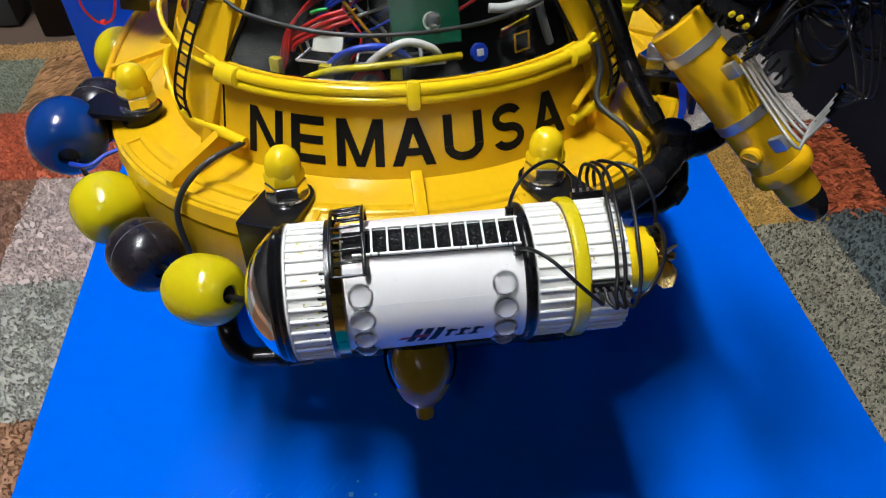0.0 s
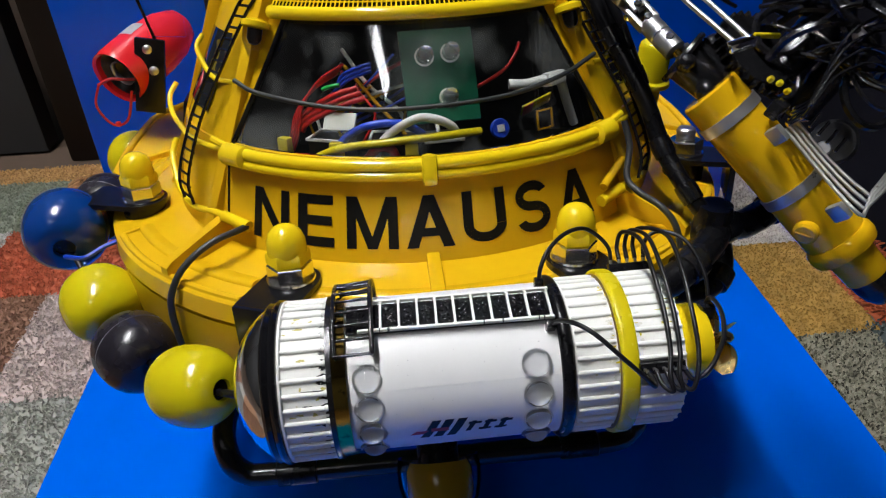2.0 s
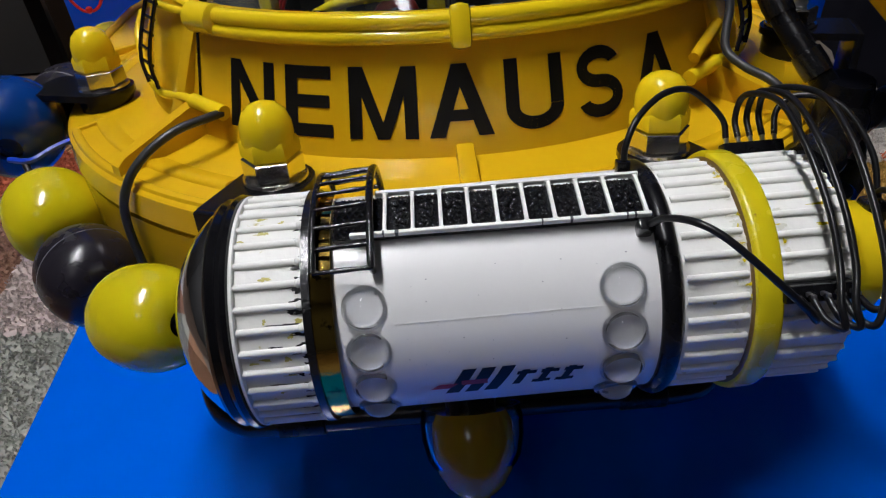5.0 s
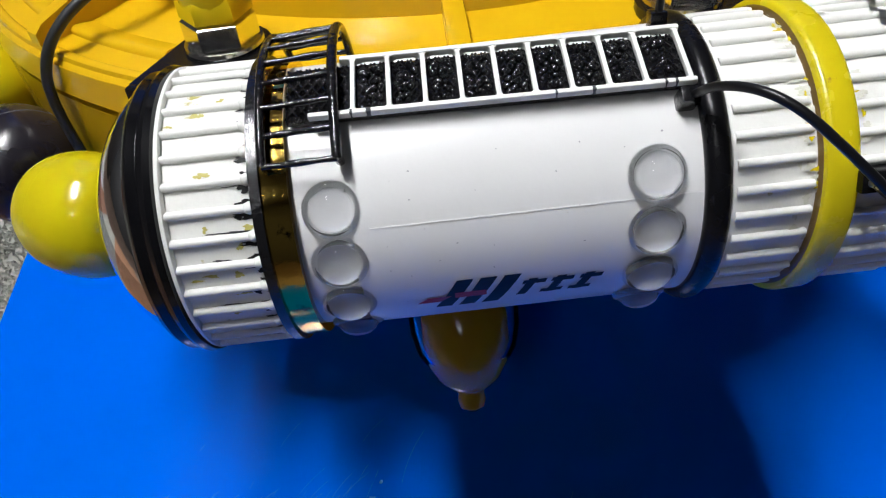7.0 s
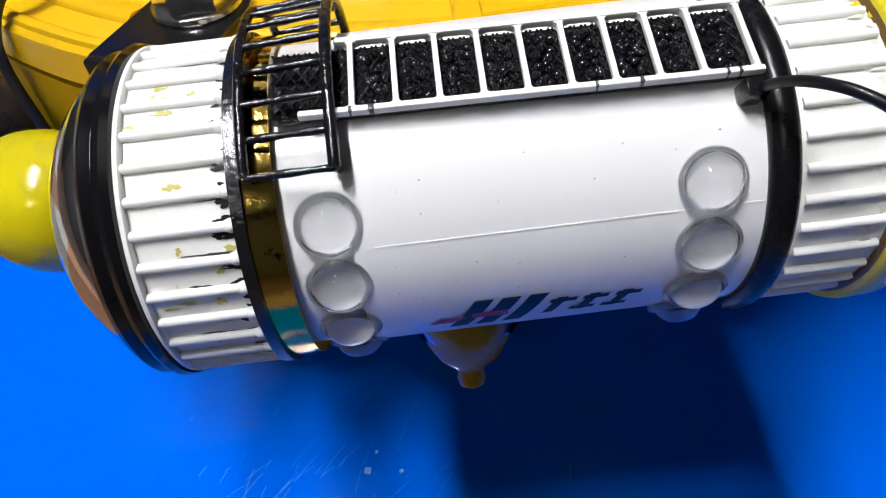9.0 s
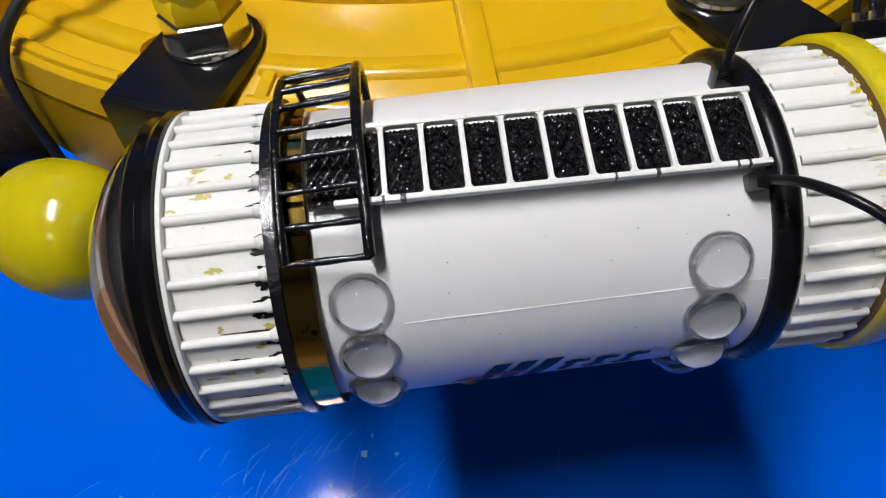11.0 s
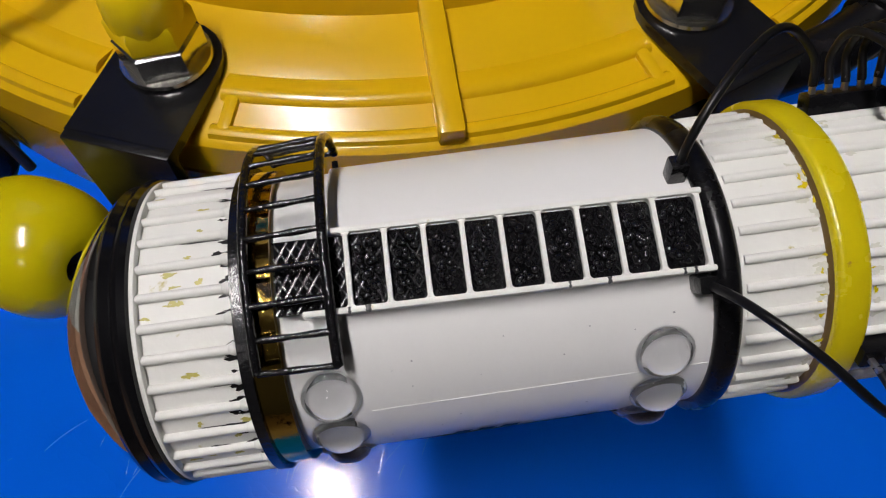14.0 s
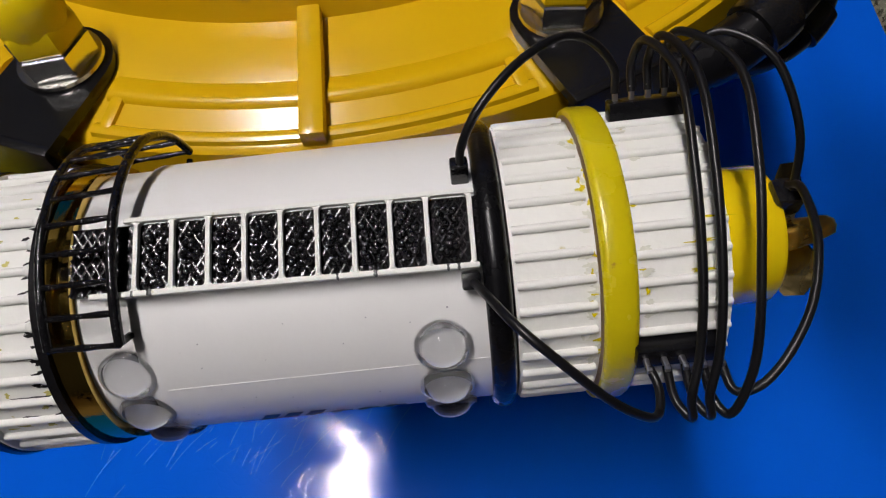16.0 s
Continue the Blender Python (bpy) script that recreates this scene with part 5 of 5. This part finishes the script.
part("joint_end", Shape().lathe([(0, 0.0240), (0.0030, 0.0240), (0.0035, 0.0246), (0.0035, 0.0300), (0.0031, 0.0304), (0.0035, 0.0308), (0.0035, 0.0372), (0.0026, 0.0378), (0, 0.0378)], 24, JM), STEEL, link, "steel shaft end")
part("joint_pin", Shape().rod((0.0900, 0.2115, 0.2335), (0.0945, 0.2050, 0.2290), 0.0014, 12), BRASS, link)
for p in ((0.0840, 0.2200, 0.2410), (0.0885, 0.2125, 0.2368)):
    part("joint_screw", Shape().rod(p, Vector(p) + Vector((-0.0004, -0.0008, 0.0010)), 0.0013, 12, 0.0002), CHROME, link)
for a, b2 in (((0.0878, 0.2150, 0.2507), (0.0995, 0.1940, 0.2406)), ((0.0946, 0.2150, 0.2504), (0.1039, 0.1935, 0.2413))):
    a, b2 = Vector(a), Vector(b2)
    a2 = a + (a - b2) * 0.6
    part("control_rod", Shape().rod(a2, b2, 0.0008, 10), STEEL, link, "thin bright control rod")
part("rod_clevis", Shape().box(0.0078, 0.0030, 0.0030, Matrix.Translation((0.1015, 0.1935, 0.2402)) @ pose(0, 0, 0, 10, -12, 8), 0.0007), CHROME, link, "bright clevis")
KN = pose(0.0985, 0.2470, 0.2175, 0, 4, 0)
part("yellow_knuckle", Shape().lathe([(0, -0.0085), (0.0058, -0.0085), (0.0058, 0.0050), (0.0054, 0.0062), (0.0046, 0.0068), (0, 0.0070)], 28, KN), FLOAT_YELLOW, link, "lemon yellow plastic knuckle")
part("knuckle_rim", Shape().lathe([(0.0056, -0.0090), (0.0074, -0.0090), (0.0077, -0.0082), (0.0074, -0.0072), (0.0056, -0.0066)], 28, KN, closed=True), FLOAT_YELLOW, link)
part("knuckle_neck", Shape().rod(KN @ Vector((0, 0, -0.0300)), KN @ Vector((0, 0, -0.0080)), 0.0048, 20, 0.0006), FLOAT_YELLOW, link)
# the black shoulder: a short drum, two cheek plates, a clamp and lumps of tape
SH = pose(0.1000, 0.2080, 0.2262, 25, 30, -35)
part("shoulder_drum", Shape().rod(SH @ Vector((-0.0098, 0, 0)), SH @ Vector((0.0098, 0, 0)), 0.0072, 28, 0.0012), BLACK_GLOSS, link, "glossy black shoulder drum")
for e in (-1, 1):
    part("cheek_plate", Shape().lathe([(0, -0.0010), (0.0088, -0.0010), (0.0092, 0), (0.0088, 0.0010), (0, 0.0010)], 20, SH @ pose(e * 0.0086, 0, 0, 0, 90, 0)), BLACK_GLOSS, link, "black cheek plate")
    part("cheek_screw", Shape().lathe([(0, 0), (0.0020, 0), (0.0020, 0.0008), (0.0012, 0.0013), (0, 0.0013)], 6, SH @ pose(e * 0.0098, 0.002, 0.001, 0, e * 90, 0)), STEEL, link)
for k, (u, v, w, r) in enumerate(((-0.004, 0.0075, 0.004, 0.0036), (0.005, 0.006, 0.006, 0.0032), (-0.007, -0.006, 0.005, 0.0034), (0.003, -0.008, 0.003, 0.0038), (0.008, 0.002, 0.0075, 0.0028))):
    part("tape_lump", Shape().lathe([(0, -r * 0.8), (r * 0.7, -r * 0.6), (r, 0), (r * 0.75, r * 0.55), (0, r * 0.8)], 9, SH @ pose(u, v, w, 40 * k, 25 * k, 0)), BLACK_GLOSS, link, "lump of glossy black tape", angle=50)
part("gear", Shape().lathe([(0.0030, -0.002), (0.0120, -0.002), (0.0126, 0), (0.0120, 0.002), (0.0030, 0.002)], 36, pose(0.1150, 0.2080, 0.2320, 35, 20, 0)), BLACK_GLOSS, link, "black gear")
for i in range(28):
    a = 6.2832 * i / 28
    part("gear_tooth", Shape().box(0.0010, 0.0022, 0.0036, pose(0.1150, 0.2080, 0.2320, 35, 20, 0) @ Matrix.Rotation(a, 4, "Z") @ pose(0, 0.0132, 0), 0.0003), BLACK_GLOSS, link)
part("yellow_tag", Shape().box(0.0095, 0.0012, 0.0016, pose(0.1165, 0.2075, 0.2375, 15, 8, 12), 0.0004), YELLOW_BAND, link)
for p in ((0.1140, 0.1955, 0.2285), (0.1165, 0.1945, 0.2275), (0.1185, 0.1930, 0.2255)):
    part("terminal_nut", Shape().lathe([(0, -0.0009), (0.0009, -0.0008), (0.0010, 0), (0.0008, 0.0008), (0, 0.0009)], 6, pose(*p, 30, 20, 0)), YELLOW_BAND, link, "yellow painted terminal nut")
part("motor_can", Shape().rod((0.1230, 0.2080, 0.2240), (0.1420, 0.2160, 0.2420), 0.0065, 32, 0.0020), BLACK_GLOSS, link, "black motor can")
part("motor_can", Shape().rod((0.1400, 0.2220, 0.2050), (0.1560, 0.2180, 0.2350), 0.0070, 32, 0.0020), BLACK_GLOSS, link, "black motor can")
part("clamp_screw", Shape().rod((0.1350, 0.1990, 0.2420), (0.1380, 0.1950, 0.2390), 0.0022, 14, 0.0004), STEEL, link)
rl = random.Random(11)
for i in range(48):
    c = Vector((0.122 + rl.uniform(-0.004, 0.044), 0.198 + rl.uniform(-0.008, 0.024), 0.226 + rl.uniform(-0.008, 0.024)))
    r = rl.uniform(0.005, 0.015)
    tilt = Euler((rl.uniform(0.2, 1.2), rl.uniform(-0.6, 0.6), rl.uniform(0, 3))).to_matrix()
    pts = [c + tilt @ Vector((r * math.cos(t), r * math.sin(t) * 0.8, 0.002 * t)) for t in [0.2 + i2 * 0.8 for i2 in range(7)]]
    part("cable_loop", Shape().tube(pts, 0.0007 if i < 34 else 0.0013, 6, smooth=5), BLACK_GLOSS, link, "glossy black cable loop")

# thick black hoses that run from the cabin down to the arm
def hose(pts, r, label, bands=()):
    ob = thing("hose", label, "hose", group="hoses beside the cabin")
    part("tube", Shape().tube(pts, r, 12, smooth=6), BLACK, ob)
    P = [Vector(p) for p in pts]
    for k in bands:
        d = (P[k + 1] - P[k - 1]).normalized()
        m = Matrix.Translation(P[k]) @ d.to_track_quat("Z", "Y").to_matrix().to_4x4()
        part("tape_band", Shape().lathe([(r * 0.9, -0.0035), (r * 1.16, -0.0032), (r * 1.20, 0.0), (r * 1.14, 0.0033), (r * 0.9, 0.0036)], 20, m), BLACK_GLOSS, ob, "glossy black tape band")


hose([(0.0660, 0.2620, 0.2560), (0.0725, 0.2500, 0.2437), (0.0798, 0.2400, 0.2290), (0.0885, 0.2250, 0.2122), (0.0932, 0.2150, 0.1985), (0.0990, 0.2020, 0.1880), (0.1059, 0.1960, 0.1784), (0.1060, 0.1960, 0.1700)], 0.0031, "taped black hose running down beside the cabin", (2, 4, 5))
hose([(0.0760, 0.2560, 0.2500), (0.0825, 0.2440, 0.2345), (0.0880, 0.2310, 0.2180), (0.0935, 0.2190, 0.2020), (0.0985, 0.2060, 0.1890), (0.1055, 0.1985, 0.1780)], 0.0020, "thin black hose running down beside the cabin", (2, 4))
hose([(0.1550, 0.2200, 0.1950), (0.1440, 0.2120, 0.1850), (0.1320, 0.2050, 0.1785), (0.1202, 0.2000, 0.1755), (0.1100, 0.1960, 0.1770), (0.1020, 0.1880, 0.1760), (0.0930, 0.1800, 0.1745), (0.0830, 0.1750, 0.1715), (0.0640, 0.1720, 0.1680)], 0.0050, "thick black hose below the arm", (2, 4, 6))
hose([(0.1060, 0.1970, 0.1800), (0.1110, 0.1960, 0.1680), (0.1090, 0.1900, 0.1610), (0.0990, 0.1840, 0.1600), (0.0860, 0.1820, 0.1620)], 0.0042, "black hose looping under the bundle", (2,))
solid("hose_joint", Shape().lathe([(0, -0.010), (0.0052, -0.010), (0.0062, -0.008), (0.0062, 0.006), (0.0054, 0.009), (0, 0.009)], 24, pose(0.1065, 0.1965, 0.1770)), BLACK, "black taped joint of the hoses", "hose joint")
hose([(0.105, 0.30, 0.26), (0.115, 0.27, 0.265), (0.128, 0.245, 0.262), (0.138, 0.225, 0.25)], 0.0016, "thin black hose arching to the motor")
hose([(0.118, 0.30, 0.27), (0.128, 0.27, 0.272), (0.140, 0.245, 0.265), (0.146, 0.228, 0.25)], 0.0016, "thin black hose arching to the motor")

# ---- red torch on the port side ----
torch = thing("torch", "red plastic torch lamp on a black plate", "torch")
a, c = Vector((-0.1220, 0.3370, 0.1915)), Vector((-0.0985, 0.3790, 0.2030))
TM = Matrix.Translation(a) @ (c - a).to_track_quat("Z", "Y").to_matrix().to_4x4() @ Matrix.Diagonal((0.92, 0.92, 0.95, 1))
part("shell", Shape().lathe([(0.0118, 0.004), (0.0126, 0.0), (0.0140, -0.001), (0.0146, 0.002), (0.0150, 0.012), (0.0148, 0.026), (0.0138, 0.038), (0.0105, 0.048), (0.005, 0.053), (0, 0.054)], 40, TM), RED, torch, "red plastic torch shell")
part("reflector", Shape().lathe([(0.0124, 0.002), (0.0095, 0.008), (0.0045, 0.013), (0, 0.0135)], 32, TM), GREY_PLASTIC, torch, "grey reflector")
part("bulb_ring", Shape().lathe([(0.0060, 0.0040), (0.0068, 0.0032), (0.0064, 0.0060)], 24, TM), STEEL, torch)
part("label_patch", Shape().lathe([(0.01505, 0.016), (0.0151, 0.026)], 8, TM, 150, 190), LABEL_GREY, torch)
plate = part("black_plate", Shape().box(0.0132, 0.0030, 0.0345, pose(-0.1072, 0.3370, 0.1912, -6, 12, 5), 0.0006), BLACK_METAL, torch, "black mounting plate")
for p in ((-0.1046, 0.3345, 0.2045), (-0.1040, 0.3345, 0.1945)):
    part("plate_bolt", Shape().lathe([(0.0021, 0), (0.0021, 0.0010), (0.0012, 0.0018), (0, 0.0020)], 16, Matrix.Translation(p) @ pose(0, 0, 0, 80, 0, 0)), STEEL, plate, "round bolt head")
part("mount_foot", Shape().box(0.012, 0.014, 0.055, pose(-0.0960, 0.3440, 0.1500, 0, 14, 0), 0.001), BLACK_METAL, torch)
pane = part("clear_plate", Shape().box(0.0170, 0.0012, 0.0340, pose(-0.0965, 0.3455, 0.2235, 0, 4, 0), 0.0003), CUP, torch, "clear acrylic plate with a dark edge")
pane.visible_shadow = False
for k in range(4):
    part("plate_mark", Shape().box(0.0016, 0.0003, 0.0034, pose(-0.1000 + 0.0024 * k, 0.3447, 0.2265 + 0.0014 * k, 0, 24, 0), 0.0001), LABEL_GREY, pane, "small grey bar mark")
# rod that stands in for the clear plate's dark edge line
part("plate_edge", Shape().rod((-0.1035, 0.3450, 0.2060), (-0.1080, 0.3450, 0.2300), 0.0007, 8), BLACK, torch, "thin black rod as the clear plate's edge")
part("torch_string", Shape().tube([(-0.1300, 0.3330, 0.1900), (-0.1335, 0.3320, 0.1800), (-0.1290, 0.3330, 0.1700), (-0.1215, 0.3330, 0.1720), (-0.1160, 0.3330, 0.1860)], 0.0006, 6), RED_WIRE, torch, "thin dark red string")
part("string_knot", Shape().lathe([(0, -0.0016), (0.0014, -0.0006), (0.0012, 0.001), (0, 0.0016)], 10, pose(-0.1265, 0.3330, 0.1700)), RED_WIRE, torch)
part("red_lead", Shape().tube([(-0.1310, 0.3350, 0.1890), (-0.1250, 0.3350, 0.1915), (-0.1180, 0.3360, 0.1905), (-0.1130, 0.3370, 0.1900)], 0.0008, 6), RED_WIRE, torch)

# ---- electronics inside the cabin ----
CAB = SUB


def inside(name, shape, material, label, category, group=""):
    return solid(name, shape, material, label, category, CAB, group)


board = thing("circuit_board", "green circuit board with clear round diodes", "circuit board", CAB @ place(6, 0.0650, 0.0490, 26))
part("panel", Shape().box(0.0240, 0.0012, 0.0300, None, 0.0003), GREEN_BOARD, board)
led = Shape().lathe([(0, 0.0), (0.0029, 0.0), (0.0029, 0.0010), (0.0025, 0.0012), (0.0025, 0.0052), (0.0018, 0.0071), (0.0007, 0.0077), (0, 0.0078)], 20).mesh("diode", 50)
for x, z in ((0.0045, 0.0062), (-0.0040, 0.0068), (-0.0020, -0.0075)):
    ob = part("diode", led, DIODE, board, "clear round diode", pose(x, 0.0006, z, -90, 0, 0))
    ob.visible_shadow = False
    part("lead_frame", Shape().lathe([(0, 0.0012), (0.0011, 0.0012), (0.0013, 0.0034), (0.0009, 0.0030), (0, 0.0026)], 12), CHROME, ob, "bright lead frame in the diode")
    # pale colour of the flange stands in for the bright rim highlight
    part("flange_ring", Shape().lathe([(0.0026, 0.0002), (0.0031, 0.0002), (0.0032, 0.0006), (0.0031, 0.0010), (0.0026, 0.0011)], 20, closed=True), GLUE, ob, "diode flange, pale for its rim glint")


def lead(pts, r, material, label):
    inside("cable", Shape().tube([polar(*p) for p in pts], r, 8, smooth=6), material, label, "cable", "cables inside the cabin")


lead([(-28, 0.0810, 0.0230), (-25.4, 0.0820, 0.0269), (-18.5, 0.0820, 0.0311), (-8.8, 0.0818, 0.0330), (2.7, 0.0810, 0.0340), (13.2, 0.0800, 0.0339)], 0.0013, YELLOW_BAND, "yellow cable behind the window")
lead([(-22, 0.0770, 0.0240), (-19.7, 0.0780, 0.0315), (-14.1, 0.0775, 0.0366), (-6.6, 0.0765, 0.0377), (-1.8, 0.0755, 0.0350), (3, 0.0740, 0.0290)], 0.0013, BLUE_WIRE, "thick blue cable in the cabin")
lead([(-12, 0.0780, 0.0260), (-9.2, 0.0788, 0.0330), (-4.1, 0.0785, 0.0379), (0.7, 0.0775, 0.0393), (6.7, 0.0765, 0.0358), (9, 0.0750, 0.0300)], 0.0014, WHITE_WIRE, "thick white cable in the cabin")
lead([(-14.5, 0.0800, 0.0220), (-13, 0.0802, 0.0272), (-10.4, 0.0800, 0.0307), (-7.4, 0.0796, 0.0298), (-6.2, 0.0785, 0.0240)], 0.0015, RED_WIRE, "thick red cable behind the window")
for k in range(4):
    lead([(-40 + k, 0.0770, 0.0207), (-35.5 + k * 0.8, 0.0758, 0.0300), (-33 + k * 0.7, 0.0745, 0.0394 + 0.0006 * k), (-27.7 + k * 0.6, 0.0730, 0.0469 + 0.0010 * k), (-21.5 + k * 0.6, 0.0700, 0.0518 + 0.0010 * k)], 0.00042, RED_WIRE, "thin red wire in the cabin")
for k in range(3):
    lead([(-34 + k, 0.0740, 0.0330), (-32 + k, 0.0738, 0.0381 - 0.001 * k), (-22.9 + k, 0.0720, 0.0450 - 0.0016 * k), (-17 + k, 0.0690, 0.0469 - 0.0016 * k)], 0.0009, RED_WIRE, "red cable bundle in the cabin")
for k in range(3):
    lead([(-25 + k, 0.0690, 0.0440), (-21, 0.0700, 0.0478 + 0.0012 * k), (-18, 0.0695, 0.0503 + 0.0012 * k), (-13, 0.0670, 0.0520 + 0.0012 * k)], 0.0006, BLUE_WIRE, "thin blue wire in the cabin")
lead([(-24, 0.0755, 0.0478), (-22, 0.0758, 0.0489), (-19.5, 0.0752, 0.0494)], 0.0007, GREEN_WIRE, "short green wire in the cabin")
lead([(15, 0.0670, 0.0437), (25, 0.0665, 0.0484), (30, 0.0655, 0.0525), (33, 0.0640, 0.0560)], 0.0006, RED_WIRE, "thin red wire in the cabin")
inside("flat_cable", Shape().box(0.0110, 0.0012, 0.0060, place(-21, 0.0735, 0.0370, 35), 0.0004), GLUE, "greyish flat cable in the cabin", "cable")
for th in (-34, -20.2, -2.9):
    inside("cable_tie", Shape().box(0.0042, 0.0030, 0.0070, place(th, 0.0805, 0.0290), 0.0006), YELLOW_BAND, "yellow plastic connector behind the window", "connector", "connectors")
for th, w, h in ((-24, 0.013, 0.0255), (-7, 0.016, 0.0260), (5, 0.012, 0.0250)):
    relay = thing("relay_box", "dark relay box with a white rim", "box", CAB @ place(th, 0.0725, h), "relay boxes")
    part("body", Shape().box(w, 0.010, 0.012, None, 0.0008), DARK, relay)
    for e in (-1, 1):
        part("rim_bar", Shape().box(w + 0.0012, 0.0008, 0.0010, pose(0, e * 0.0050, 0.0062), 0.0002), WHITE_WIRE, relay, "white rim")
        part("rim_bar", Shape().box(0.0009, 0.0100, 0.0010, pose(e * w / 2, 0, 0.0062), 0.0002), WHITE_WIRE, relay, "white rim")
# loose thin wires between the boxes and the board
rw = random.Random(21)
for i in range(16):
    th0, th1 = rw.uniform(-34, 4), rw.uniform(-30, 12)
    h0, h1, r0 = rw.uniform(0.022, 0.030), rw.uniform(0.036, 0.056), rw.uniform(0.060, 0.074)
    col, word = rw.choice(((RED_WIRE, "red"), (RED_WIRE, "red"), (BLUE_WIRE, "blue"), (AMBER, "orange"), (WHITE_WIRE, "white"), (BLACK_GLOSS, "black")))
    lead([(th0, r0, h0), (th0 + rw.uniform(-4, 4), r0, h0 + 0.009), ((th0 + th1) / 2, r0 - 0.004, (h0 + h1) / 2 + rw.uniform(0.002, 0.008)), (th1, r0 - 0.010, h1)], rw.uniform(0.00035, 0.0007), col, "thin " + word + " wire in the cabin")
tag = thing("round_tag", "round blue tag with a white mark", "tag", CAB @ place(18.1, 0.0795, 0.0336, 20))
part("disc", Shape().rod((0, -0.0008, 0), (0, 0.0008, 0), 0.0032, 24, 0.0003), BLUE_WIRE, tag)
part("mark", Shape().box(0.0026, 0.0003, 0.0024, pose(0, 0.0010, 0), 0.0001), WHITE_WIRE, tag, "small white square mark")
tie = thing("cable_tie", "white plastic cable tie in the cabin", "cable tie", CAB)
part("strap", Shape().tube([polar(24, 0.0720, 0.0452), polar(27.9, 0.0745, 0.0450), polar(33, 0.0752, 0.0452), polar(39, 0.0755, 0.0445), polar(42.2, 0.0760, 0.0365), polar(45.5, 0.0770, 0.0270)], 0.0016, 8), WHITE_WIRE, tie)
part("head", Shape().box(0.0088, 0.0044, 0.0046, place(37.0, 0.0755, 0.0450, 15), 0.0012), WHITE_WIRE, tie, "white head of the tie")
card = thing("warning_card", "yellow and red warning card", "card", CAB @ place(31.5, 0.0745, 0.0375, -40) @ pose(0, 0, 0, 0, 24, 0))
part("sheet", Shape().box(0.0110, 0.0006, 0.0062, None, 0.0002), YELLOW_BAND, card)
part("red_field", Shape().box(0.0038, 0.0003, 0.0060, pose(0.0034, 0.0005, 0), 0.0001), RED_WIRE, card, "red field of the card")
chip = thing("framed_chip", "dark square chip with a brown frame", "chip", CAB @ place(31.3, 0.0785, 0.0333, 10))
part("body", Shape().box(0.0066, 0.0012, 0.0062, None, 0.0003), DARK, chip)
for e in (-1, 1):
    part("frame_bar", Shape().box(0.0070, 0.0006, 0.0006, pose(0, 0.0008, e * 0.0030), 0.0001), AMBER, chip, "brown frame bar")
    part("frame_bar", Shape().box(0.0006, 0.0006, 0.0054, pose(e * 0.0032, 0.0008, 0), 0.0001), AMBER, chip, "brown frame bar")
inside("clear_pipe", Shape().lathe([(0.0075, 0.0), (0.0080, 0.0), (0.0080, 0.052), (0.0075, 0.052)], 28, place(-5, 0.0560, 0.020), closed=True), CUP, "clear plastic pipe in the cabin", "pipe")
